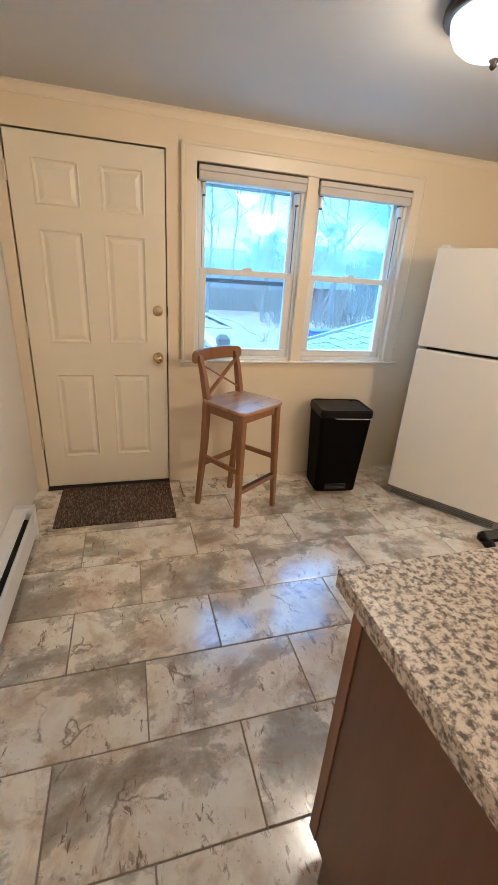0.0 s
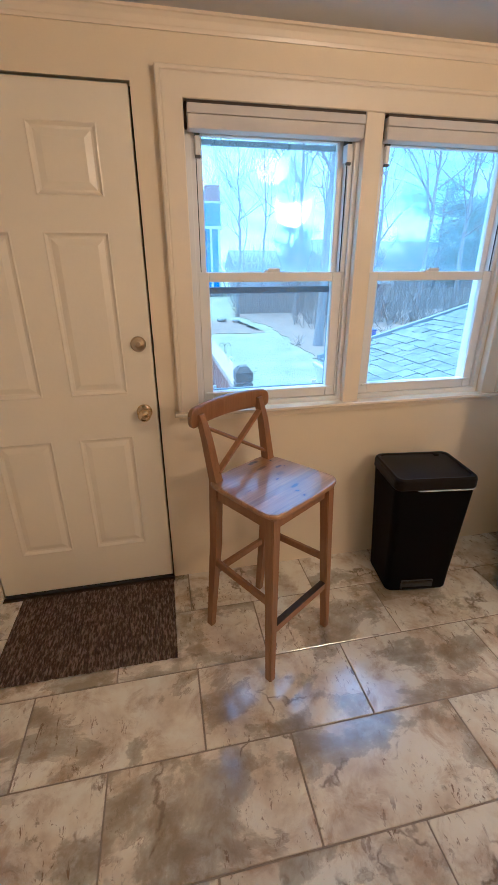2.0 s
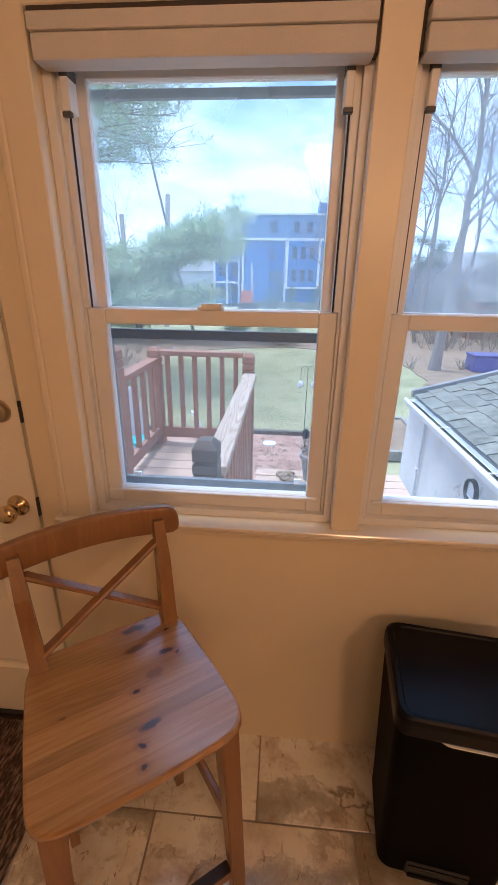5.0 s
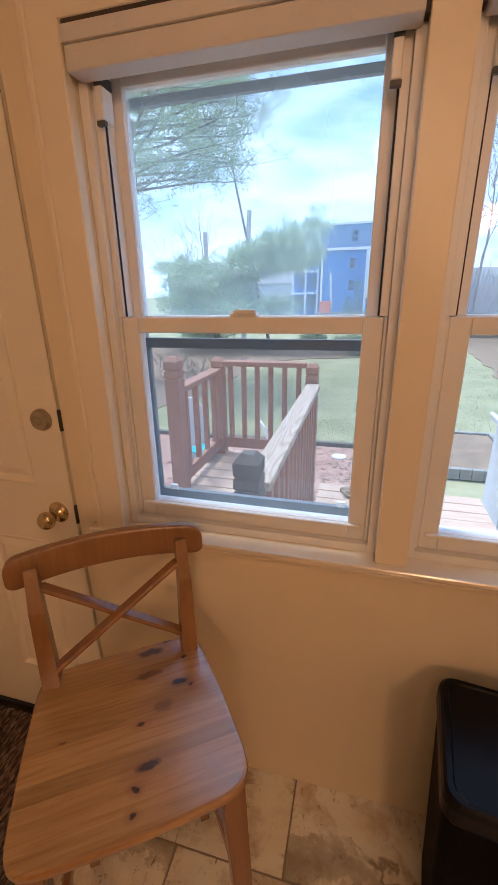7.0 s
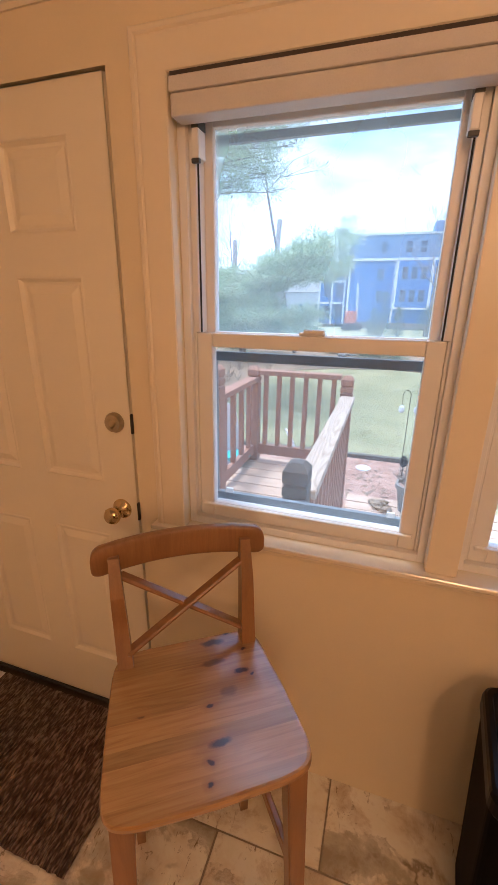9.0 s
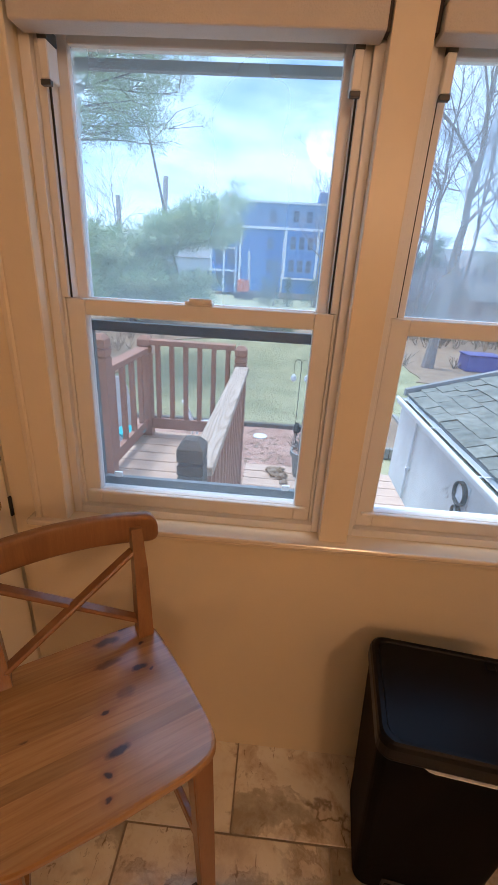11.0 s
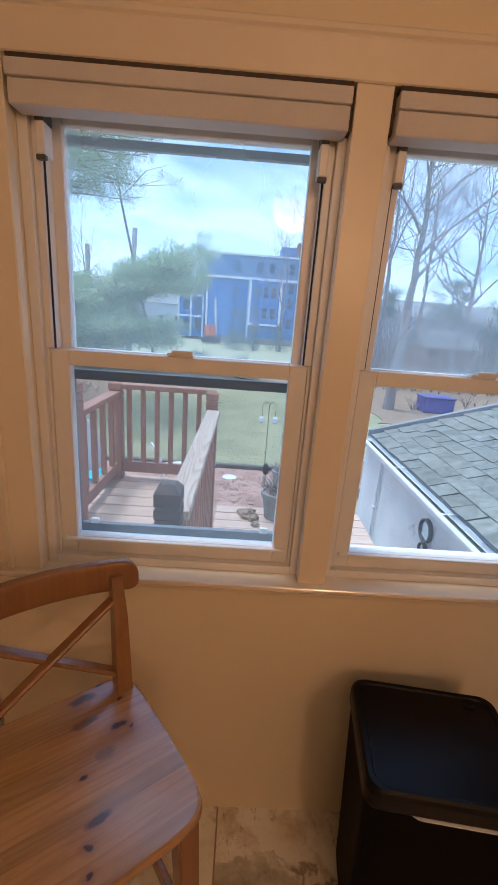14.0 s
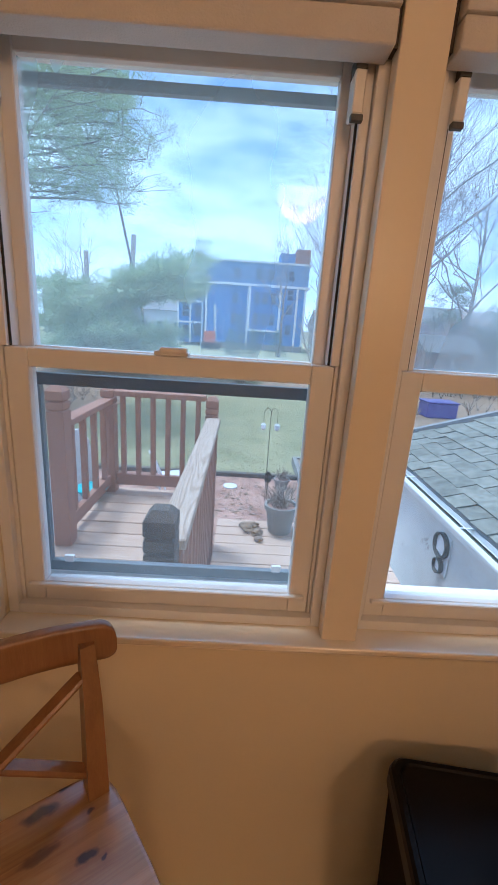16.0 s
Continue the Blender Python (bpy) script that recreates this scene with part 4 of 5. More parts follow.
    for z0, z1 in ((1.10, 1.42), (0.70, 1.045)):
        part("handle", box(W - 0.055, W - 0.02, -0.035, -0.0002, z0, z1, 0.008, 2), "fridge", f)


refrigerator(3.045, 2.075, -55.0)

# ---- base cabinet, worktop, range ----
cab = thing("base_cabinet", (1.66, -0.28, 0), "brown wood-veneer base cabinet under the worktop", "base cabinet")
part("body", box(0, 0.39, 0.0, 0.575, 0.10, 0.868, 0.001), "cabinet", cab)
part("side_panel_foot", box(0, 0.39, 0.0, 0.515, 0.0, 0.0995), "cabinet", cab)
part("face_frame", box(0.0, 0.39, 0.5755, 0.594, 0.10, 0.868, 0.002), "cabinet_edge", cab, "lighter wood face frame")
part("door", box(0.03, 0.36, 0.5945, 0.613, 0.13, 0.66, 0.003), "cabinet_edge", cab)
part("drawer_front", box(0.03, 0.36, 0.5945, 0.613, 0.69, 0.84, 0.003), "cabinet_edge", cab)
part("edge_strip", box(-0.004, -0.0003, 0.560, 0.594, 0.10, 0.868, 0.001), "cabinet_edge", cab)
part("toe_kick", box(0.0, 0.39, 0.5152, 0.520, 0.0, 0.0995), "cabinet_edge", cab)
top = thing("worktop", (1.635, -0.30, 0.8685), "speckled beige and grey granite-look laminate worktop", "worktop")
part("top_sheet", box(0.030, 0.417, 0, 0.630, 0, 0.0415), "granite", top)
part("edge_band", box(0, 0.030, 0, 0.66, 0, 0.0415, 0.0008), "granite", top)
part("edge_band", box(0.030, 0.417, 0.630, 0.66, 0, 0.0415, 0.0008), "granite", top)
rg = thing("kitchen_range", (2.056, -0.30, 0), "black enamelled kitchen range beside the worktop", "kitchen range")
part("body", box(0, 0.755, 0.0, 0.62, 0.09, 0.898, 0.003), "enamel", rg)
part("cooktop", box(0, 0.755, 0.0, 0.645, 0.8985, 0.918, 0.007, 3), "enamel", rg)
part("base", box(0.02, 0.735, 0.03, 0.58, 0.0, 0.0895), "enamel", rg)
part("oven_door", box(0.006, 0.75, 0.6205, 0.655, 0.26, 0.80, 0.008, 2), "enamel", rg)
part("drawer", box(0.006, 0.75, 0.6205, 0.65, 0.095, 0.25, 0.006, 2), "enamel", rg)
bm = beam((0.03, 0.755, 0.858), (0.72, 0.755, 0.858), 0.034, 0.034, 0.012)
for px in (0.05, 0.70):
    beam((px, 0.65, 0.80), (px, 0.755, 0.858), 0.024, 0.024, 0.006, side=(1, 0, 0), bm=bm)
part("handle", bm, "enamel", rg, "glossy black oven handle")
for px in (0.2, 0.55):
    for py in (0.17, 0.46):
        part("burner", lathe([(0.09, 0.9185), (0.09, 0.924), (0.075, 0.926), (0.02, 0.924)], 24, (px, py, 0)), "gasket", rg)

# ---- outdoors ----
G = -1.3
DZ = 0.27


def sheet(name, x0, x1, y0, y1, z, nx, ny, amp, mat, label, hole=None, scale=0.3):
    bm = bmesh.new()
    vs = [[bm.verts.new((x0 + (x1 - x0) * i / nx, y0 + (y1 - y0) * j / ny, z + amp * noise.noise(Vector((i * scale, j * scale, 7))))) for i in range(nx + 1)] for j in range(ny + 1)]
    for j in range(ny):
        for i in range(nx):
            bm.faces.new((vs[j][i], vs[j][i + 1], vs[j + 1][i + 1], vs[j + 1][i]))
    return part(name, bm, mat, None, label, "structure", True)


sheet("ground", -1500, 1500, 2.7, 3000, G - 0.02, 60, 60, 0.0, "lawn", "thin winter lawn running away from the house")
part("mulch_bed", box(-3.5, 3.4, 2.8, 9.25, G - 0.018, G + 0.01), "mulch", None, "reddish mulch bed below the deck", "structure")

railing_posts = []


def deck():
    frame_ob = thing("deck", (0, 0, 0), "weathered reddish-brown timber deck with railing", "deck", kind="structure")
    # joists and skirts
    part("deck_frame", box(1.10, 1.88, 2.70, 4.62, DZ - 0.24, DZ - 0.0285), "rail", frame_ob)
    part("deck_frame", box(1.98, 3.35, 2.70, 5.20, -0.42, -0.1885), "rail", frame_ob)
    for px, py, pz in ((-0.5, 4.5, DZ), (1.85, 4.5, DZ), (-0.5, 2.8, DZ), (2.1, 5.05, -.16), (3.2, 5.05, -.16), (3.2, 2.9, -.16), (2.1, 2.9, -.16)):
        part("support_post", box(px - 0.045, px + 0.045, py - 0.045, py + 0.045, G, pz - 0.245), "rail", frame_ob)
    return frame_ob


deck_ob = deck()


def post(x, y, z0, z1, mat="rail", label="red-stained square deck post with a notched chamfered top"):
    """A 4x4 with two grooves under a chamfered top."""
    h = 0.0445
    prof = [(h, z0), (h, z1 - 0.135), (h - 0.008, z1 - 0.128), (h, z1 - 0.120), (h, z1 - 0.088), (h - 0.010, z1 - 0.080), (h, z1 - 0.072), (h, z1 - 0.028), (h - 0.022, z1)]
    bm = loft([[(x + sx * r, y + sy * r, z) for sx, sy in ((-1, -1), (1, -1), (1, 1), (-1, 1))] for r, z in prof])
    ob = part("deck_post", bm, mat)
    return tagged(ob, label, "deck post", "deck posts")


FY = 4.65
post(1.935, 2.83, G, 1.01, "oldpost", "dark weathered square deck post with a notched chamfered top")
post(1.935, FY, G, 1.03)
post(1.20, FY, DZ, 1.06)
post(1.19, 3.87, DZ, 1.17)
post(0.985, 3.85, DZ, 1.16)


def railing(a, b, z0, z1, cap, n, name_label, low=None):
    """Top rail, bottom rail and square balusters between two posts."""
    a, b = Vector((*a, 0)), Vector((*b, 0))
    d = (b - a).normalized()
    a2, b2 = a + d * 0.046, b - d * 0.046
    up = Vector((0, 0, 1))
    r = thing("deck_railing", (*a.xy, 0), name_label, "deck railing", "deck railings")
    o = -Vector((a.x, a.y, 0))
    part("top_rail", beam(a2 + o + up * (z1 - 0.02), b2 + o + up * (z1 - 0.02), 0.10 if cap else 0.085, 0.038, 0.004), "railcap" if cap else "rail", r, "worn pale rail cap with open grain" if cap else "")
    if low is None:
        part("bottom_rail", beam(a2 + o + up * z0, b2 + o + up * z0, 0.038, 0.085, 0.003), "rail", r)
    length = (b2 - a2).length
    for i in range(n):
        q = a2 + d * length * (i + 0.5) / n + o
        bot = z0 + 0.043 if low is None else low
        part("baluster", beam(q + up * bot, q + up * (z1 - 0.0395), 0.034, 0.034, 0.002), "rail", r)
    return r


railing((1.20, FY), (1.935, FY), DZ + 0.10, 1.035, False, 6, "red-stained timber deck railing along the far edge")
railing((1.95, 2.83), (1.95, FY), DZ - 0.2, 0.885, True, 13, "timber deck railing with a worn pale cap and square balusters", low=-0.10)
railing((1.19, 3.87), (1.20, FY), DZ + 0.10, 0.98, False, 4, "short red-stained railing at the head of the stairs")

def ground_patch(name, pts, mat, label, top=0.006):
    """A thin slab of ground cover with a wandering outline."""
    bm = bmesh.new()
    edge_ = []
    for (xa, ya), (xb, yb) in zip(pts, pts[1:] + pts[:1]):
        n = max(2, int(math.hypot(xb - xa, yb - ya) / 0.5))
        for i in range(n):
            x, y = xa + (xb - xa) * i / n, ya + (yb - ya) * i / n
            edge_.append((x + 0.5 * noise.noise(Vector((x * 0.7, y * 0.7, 3))), y + 0.5 * noise.noise(Vector((x * 0.7, y * 0.7, 9)))))
    lo = [bm.verts.new((x, y, G - 0.05)) for x, y in edge_]
    hi = [bm.verts.new((x, y, G + top)) for x, y in edge_]
    for i in range(len(lo)):
        bm.faces.new((lo[i], lo[(i + 1) % len(lo)], hi[(i + 1) % len(lo)], hi[i]))
    bmesh.ops.triangulate(bm, faces=[bm.faces.new(hi)])
    return part(name, bm, mat, None, label, "structure")


ground_patch("leaf_ground", [(6.6, 14.5), (36, 14.5), (36, 33), (6.6, 33), (7.5, 22)], "leaves", "leaf-littered bare ground under the trees")
ground_patch("leaf_ground", [(-22, 10.5), (-3.4, 10.2), (-2.2, 13.0), (-2.0, 15.5), (-2.6, 19.0), (-1.0, 20.6), (2.8, 22.0), (6.3, 21.2), (6.3, 27.5), (-22, 29.0)], "leaves", "leaf-littered planting ground along the lawn", 0.009)

# ---- garage ----
GX, GY0, GY1, GZ = 3.93, 2.9, 6.85, 0.18
garage = thing("garage", (0, 0, 0), "white stucco garage with a grey slate roof and white gutter", "garage", kind="structure")
WX = GX - 0.05
part("wall", box(WX, 11.3, GY0, GY1 - 0.02, G, GZ - 0.035), "stucco", garage, "cracked white stucco wall")
SL = 0.29
bm = bmesh.new()
loft([[(GX, y, GZ - 0.03), (GX, y, GZ + 0.03), (7.6, y, GZ + 0.03 + SL * (7.6 - GX)), (11.4, y, GZ + 0.03), (11.4, y, GZ - 0.03)] for y in (GY0 - 0.15, GY1)], bm)
part("roof", bm, "farroof", garage, "dark roof deck")
bm = loft([[(GX - 0.13, y, GZ - 0.075), (GX - 0.02, y, GZ - 0.085), (GX - 0.005, y, GZ + 0.0), (GX - 0.012, y, GZ + 0.0), (GX - 0.028, y, GZ - 0.072), (GX - 0.12, y, GZ - 0.065), (GX - 0.128, y, GZ + 0.0), (GX - 0.142, y, GZ + 0.0)] for y in (GY0 - 0.15, GY1 - 0.05)])
part("gutter", bm, "gutter", garage, "white metal gutter")
part("gutter_lip", beam((GX - 0.135, GY0 - 0.15, GZ - 0.01), (GX - 0.135, GY1 - 0.05, GZ - 0.01), 0.045, 0.05, 0.016), "gutter", garage)
part("pipe_bracket", box(WX - 0.055, WX - 0.0005, GY1 - 0.77, GY1 - 0.73, -0.52, -0.49, 0.002), "gutter", garage)
part("gutter_debris", box(GX - 0.12, GX - 0.028, GY0 - 0.1, GY1 - 0.1, GZ - 0.063, GZ - 0.035), "moss", garage, "mossy leaf debris in the gutter")
part("downpipe", lathe([(0.016, G), (0.016, GZ - 0.09)], 10, (WX - 0.03, GY1 - 0.75, 0)), "gutter", garage, "white downpipe")
for gy in [GY0 + 0.5 + 1.1 * i for i in range(4)]:
    part("gutter_strap", box(GX - 0.13, GX + 0.02, gy, gy + 0.02, GZ + 0.003, GZ + 0.008), "gutter", garage)
part("rake_trim", loft([[(GX - 0.03, y, GZ + 0.0), (GX - 0.03, y, GZ + 0.085), (7.6, y, GZ + 0.085 + SL * (7.6 - GX)), (7.6, y, GZ + SL * (7.6 - GX))] for y in (GY1 + 0.001, GY1 + 0.07)]), "farroof", garage, "dark rake flashing")

vent = thing("wall_vent", (WX, 0, 0), "round metal double vent on the white garage wall", "wall vent")
part("plate", box(-0.012, -0.0005, 4.665, 4.86, -0.345, -0.005, 0.004), "gutter", vent)
for cy, cz, r in ((4.775, -0.105, 0.108), (4.765, -0.285, 0.066)):
    bm = bmesh.new()
    ring = []
    for rr, dx in ((r, -0.013), (r, -0.050), (r * 0.88, -0.052), (r * 0.86, -0.020)):
        ring.append([(dx, cy + rr * math.cos(2 * math.pi * k / 24), cz + rr * math.sin(2 * math.pi * k / 24)) for k in range(24)])
    part("ring", loft(ring, bm, False), "ventrim", vent, "dark grey round vent rim")
    part("bezel", box(-0.030, -0.0125, cy - r * 0.6, cy + r * 0.6, cz - r * 0.6, cz + r * 0.6, 0.02, 3), "gutter", vent)

# ---- plants ----


def tube(bm, a, b, ra, rb, sides=5):
    d = (b - a)
    if d.length < 1e-5:
        return
    d.normalize()
    x = d.orthogonal().normalized()
    y = d.cross(x)
    lo = [bm.verts.new(a + (x * math.cos(2 * math.pi * i / sides) + y * math.sin(2 * math.pi * i / sides)) * ra) for i in range(sides)]
    hi = [bm.verts.new(b + (x * math.cos(2 * math.pi * i / sides) + y * math.sin(2 * math.pi * i / sides)) * rb) for i in range(sides)]
    for i in range(sides):
        bm.faces.new((lo[i], lo[(i + 1) % sides], hi[(i + 1) % sides], hi[i]))


def grow(rng, bm, a, d, length, r, depth, tips, spread=0.55, up=0.12, minr=0.006, kids=(2, 3)):
    """A branch of three bent pieces, and its children."""
    p = a.copy()
    n = 3
    stops = []
    for i in range(n):
        d = (d + Vector((rng.uniform(-1, 1), rng.uniform(-1, 1), rng.uniform(-0.8, 0.9))) * 0.3 + Vector((0, 0, up * 0.3))).normalized()
        q = p + d * length / n
        r2 = max(minr, r * 0.86)
        tube(bm, p, q, r, r2, 6 if r > 0.05 else (4 if r > 0.02 else 3))
        p, r = q, r2
        stops.append((p.copy(), d.copy(), r))
    if depth == 0:
        tips.append((p, d))
        return
    for k in range(rng.choice(kids)):
        at, dd, rr = stops[-1] if k == 0 else stops[rng.choice((0, 1, 2))]
        side = Vector((rng.uniform(-1, 1), rng.uniform(-1, 1), rng.uniform(-0.3, 0.8)))
        nd_ = (dd + side * (spread if k else spread * 0.55) + Vector((0, 0, up))).normalized()
        grow(rng, bm, at, nd_, length * rng.uniform(0.62, 0.85), rr * (0.85 if k == 0 else 0.62), depth - 1, tips, spread, up, minr, kids)


def bare_tree(x, y, height, seed, r=None, depth=7, lean=(0, 0), fork=0.2, z=None, label="tall leafless tree with fine twigs against the sky"):
    rng = random.Random(seed)
    z = G - 0.1 if z is None else z
    t = thing("tree", (x, y, z), label, "tree", "bare trees")
    r = r or height * 0.018
    first = height * fork
    bm = bmesh.new()
    a = Vector((0, 0, 0))
    p = a
    d = Vector((lean[0], lean[1], 1)).normalized()
    for i in range(4):
        q = p + (d + Vector((rng.uniform(-.05, .05), rng.uniform(-.05, .05), 0))) * first / 4
        tube(bm, p, q, r * (1.3 if i == 0 else 1.0) * (1 - 0.07 * i), r * (1 - 0.07 * (i + 1)), 10)
        p = q
    part("trunk", bm, "bark", t)
    bm = bmesh.new()
    tips = []
    thin = 0.0018 * max(1.0, y / 14)
    n = 11
    rise = (height - first) * 0.8
    rr = r * 0.7
    for k in range(n):
        q = p + (d + Vector((rng.uniform(-.14, .14), rng.uniform(-.14, .14), 0))) * rise / n
        r2 = max(thin, r * 0.7 * (1 - (k + 1) / n) ** 0.9)
        tube(bm, p, q, rr, r2, 7)
        p, rr = q, r2
        for _ in range(2 if k % 2 else 1):
            a = rng.uniform(0, 6.283)
            dd = Vector((math.cos(a), math.sin(a), rng.uniform(0.5, 1.5))).normalized()
            grow(rng, bm, p.copy(), dd, height * 0.17 * (1.15 - 0.75 * k / n), max(thin, rr * 0.55), max(1, depth - 3 - k // 4), tips, 0.95, 0.05, thin, (2, 3, 3))
    part("crown", bm, "bark", t, "bare branches and twigs", "stuff")
    return t


def needle_clump(rng, bm, c, r, n, size, wide=0.04):
    """Short crossed blades round a point."""
    for _ in range(n):
        d = Vector((rng.gauss(0, 1), rng.gauss(0, 1), rng.gauss(0, 0.8))).normalized()
        p = c + d * r * rng.random() ** 0.5
        e = (d + Vector((rng.uniform(-.5, .5), rng.uniform(-.5, .5), 0.3))).normalized() * size * rng.uniform(0.6, 1.3)
        s = e.orthogonal().normalized() * size * wide
        bm.faces.new([bm.verts.new(v) for v in (p - s, p + s, p + e)])


def pine_tree(x, y, height, seed, limbs, mat="needles", label="large shaggy evergreen pine with long needles", clump=0.34, per=70, size=0.22, r=0.22, wide=0.04, twig=0.17, masses=()):
    """limbs: (height, length, compass degrees, rise)."""
    rng = random.Random(seed)
    t = thing("pine_tree", (x, y, G - 0.1), label, "pine tree", "pines")
    bm = bmesh.new()
    p = Vector((0, 0, 0))
    for i in range(10):
        q = Vector((0.1 * rng.uniform(-1, 1), 0.1 * rng.uniform(-1, 1), height * (i + 1) / 10))
        tube(bm, p, q, r * (1 - i / 11), r * (1 - (i + 1) / 11), 9)
        p = q
    part("trunk", bm, "bark", t)
    wood, leaf = bmesh.new(), bmesh.new()
    for h, length, a, rise in limbs:
        d = Vector((math.cos(radians(a)), math.sin(radians(a)), rise)).normalized()
        p = Vector((0, 0, h))
        steps = max(3, int(length / 0.45))
        rr = 0.008 + 0.009 * length
        for i in range(steps):
            d = (d + Vector((rng.uniform(-1, 1), rng.uniform(-1, 1), rng.uniform(-0.7, 0.8))) * 0.12).normalized()
            q = p + d * length / steps
            tube(wood, p, q, rr * (1 - i / steps) + 0.008, rr * (1 - (i + 1) / steps) + 0.008, 4)
            p = q
            if i >= steps * 0.22:
                for _ in range(2):
                    side = (d.cross(Vector((0, 0, 1))) * rng.choice((-1, 1)) + d * 0.5 + Vector((0, 0, rng.uniform(-0.2, 0.4)))).normalized()
                    tip = p + side * length * twig * rng.uniform(0.4, 1.4)
                    tube(wood, p, tip, 0.012, 0.006, 3)
                    needle_clump(rng, leaf, tip, clump, per, size, wide)
                needle_clump(rng, leaf, p, clump * 0.8, per // 2, size, wide)
    for cx, cy, cz, rx, ry, rz, n in masses:
        made = 0
        while made < n:
            v = Vector((rng.uniform(-1, 1), rng.uniform(-1, 1), rng.uniform(-1, 1)))
            c = Vector((cx + v.x * rx, cy + v.y * ry, cz + v.z * rz))
            if v.length > 1 or noise.noise(c * 0.8) < -0.12:
                continue
            made += 1
            back = (Vector((0, 0, c.z - 0.4)) - c).normalized() * rng.uniform(0.4, 0.9)
            tube(wood, c + back, c, 0.012, 0.006, 3)
            needle_clump(rng, leaf, c, clump, per, size, wide)
    part("limbs", wood, "bark", t, "", "stuff")
    part("foliage", leaf, mat, t, "blue-green needle clumps", "stuff")
    return t


def arborvitae(x, y, height, radius, seed, z=None):
    rng = random.Random(seed)
    t = thing("conifer", (x, y, G if z is None else z), "small dark-green conical evergreen on the far lawn", "conifer", "small conifers")
    bm = bmesh.new()
    tube(bm, Vector((0, 0, 0)), Vector((0, 0, height * 0.9)), 0.08, 0.02, 6)
    part("trunk", bm, "bark", t)
    bm = bmesh.new()
    for i in range(150):
        h = height * rng.random() ** 1.3
        rr = radius * (1 - h / height) ** 0.8 * rng.uniform(0.6, 1.05)
        a = rng.uniform(0, 6.283)
        needle_clump(rng, bm, Vector((rr * math.cos(a), rr * math.sin(a), h + 0.1)), 0.2, 9, 0.3)
    part("foliage", bm, "hedge", t, "", "stuff")
    return t


rng = random.Random(4)
# the near pine whose limbs reach in from outside the window's edge
limbs = []
for i in range(34):
    h = 5.7 + 4.9 * (i + 0.5) / 34
    limbs.append((h, rng.uniform(2.6, 4.5) * (1.0 if h > 6.4 else 0.86), rng.uniform(-48, 52), rng.uniform(0.0, 0.22)))
limbs += [(rng.uniform(6, 10), rng.uniform(2, 3), rng.uniform(90, 300), 0.1) for _ in range(8)]
pine_tree(-5.2, 15.0, 10.9, 11, limbs, clump=0.25, per=80, size=0.15, wide=0.055, twig=0.26, masses=((2.2, 0, 8.5, 2.55, 1.6, 2.5, 190), (0.4, 0, 7.0, 2.2, 1.4, 1.6, 60)))
# the low pine behind the deck: a dense mass with one long arm reaching over the lawn
low = [(0.7 + 3.5 * rng.random(), rng.uniform(1.3, 3.0), rng.uniform(0, 360), rng.uniform(-0.1, 0.3)) for _ in range(64)]
low += [(rng.uniform(3.2, 4.4), rng.uniform(3.6, 5.7), rng.uniform(-16, 10), rng.uniform(0.12, 0.30)) for _ in range(15)]
low += [(rng.uniform(1.5, 2.3), rng.uniform(2.6, 4.2), rng.uniform(-25, 5), rng.uniform(-0.05, 0.05)) for _ in range(6)]
pine_tree(-5.6, 24.0, 4.4, 12, low, clump=0.34, per=85, size=0.24, wide=0.055, twig=0.2, masses=((-0.3, 0, 2.4, 3.0, 2.0, 2.0, 200), (3.3, -0.3, 4.7, 2.5, 1.2, 0.9, 85), (2.9, -0.4, 1.8, 1.7, 1.0, 0.55, 40)), label="wide low evergreen pine behind the lawn")
for i, (x, y, h, r) in enumerate(((-8.25, 30.0, 6.9, 0.19), (-5.9, 30.5, 8.1, 0.20))):
    t = thing("topped_trunk", (x, y, G - 0.1), "bare sawn-off tree trunk standing behind the evergreens", "tree trunk", "topped trunks")
    bm = bmesh.new()
    for k in range(5):
        tube(bm, Vector((0.11 * i * k, 0, h * k / 5)), Vector((0.11 * i * (k + 1), 0, h * (k + 1) / 5)), r * (1 - 0.05 * k), r * (1 - 0.05 * (k + 1)), 9)
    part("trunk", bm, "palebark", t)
bare_tree(-6.8, 27.5, 9.0, 31, 0.07, 5, (-0.1, 0), 0.45)
bare_tree(-9.5, 29.0, 8.5, 32, 0.06, 6, (0.05, 0), 0.3)
bare_tree(-3.1, 26.5, 11.0, 33, 0.085, 3, (-0.25, 0), 0.8)
# the bare trees seen through the other window
for i, (x, y, h, r, dep, ln, fk) in enumerate((
        (7.75, 17.0, 13.5, 0.18, 8, (0.03, 0), 0.30), (13.9, 25.0, 14.0, 0.17, 8, (0.02, 0), 0.20), (6.7, 30.0, 13.0, 0.14, 8, (0.0, 0), 0.24), (9.1, 33.0, 15.0, 0.11, 7, (0.02, 0), 0.34),
        (10.9, 30.0, 17.0, 0.17, 8, (0.0, 0), 0.38), (15.2, 36.0, 18.0, 0.16, 8, (0.0, 0), 0.35), (19.0, 28.0, 17.0, 0.19, 8, (0.03, 0), 0.30), (12.6, 38.0, 17.0, 0.15, 7, (0, 0), 0.3),
        (23.5, 30.0, 17.0, 0.2, 8, (-0.03, 0), 0.25), (29.0, 36.0, 18.0, 0.2, 7, (0, 0), 0.3), (18.0, 41.0, 18.0, 0.18, 7, (0, 0), 0.3), (5.7, 46.0, 13.0, 0.16, 7, (0.0, 0), 0.25))):
    bare_tree(x, y, h, 50 + i, r, dep, ln, fk)
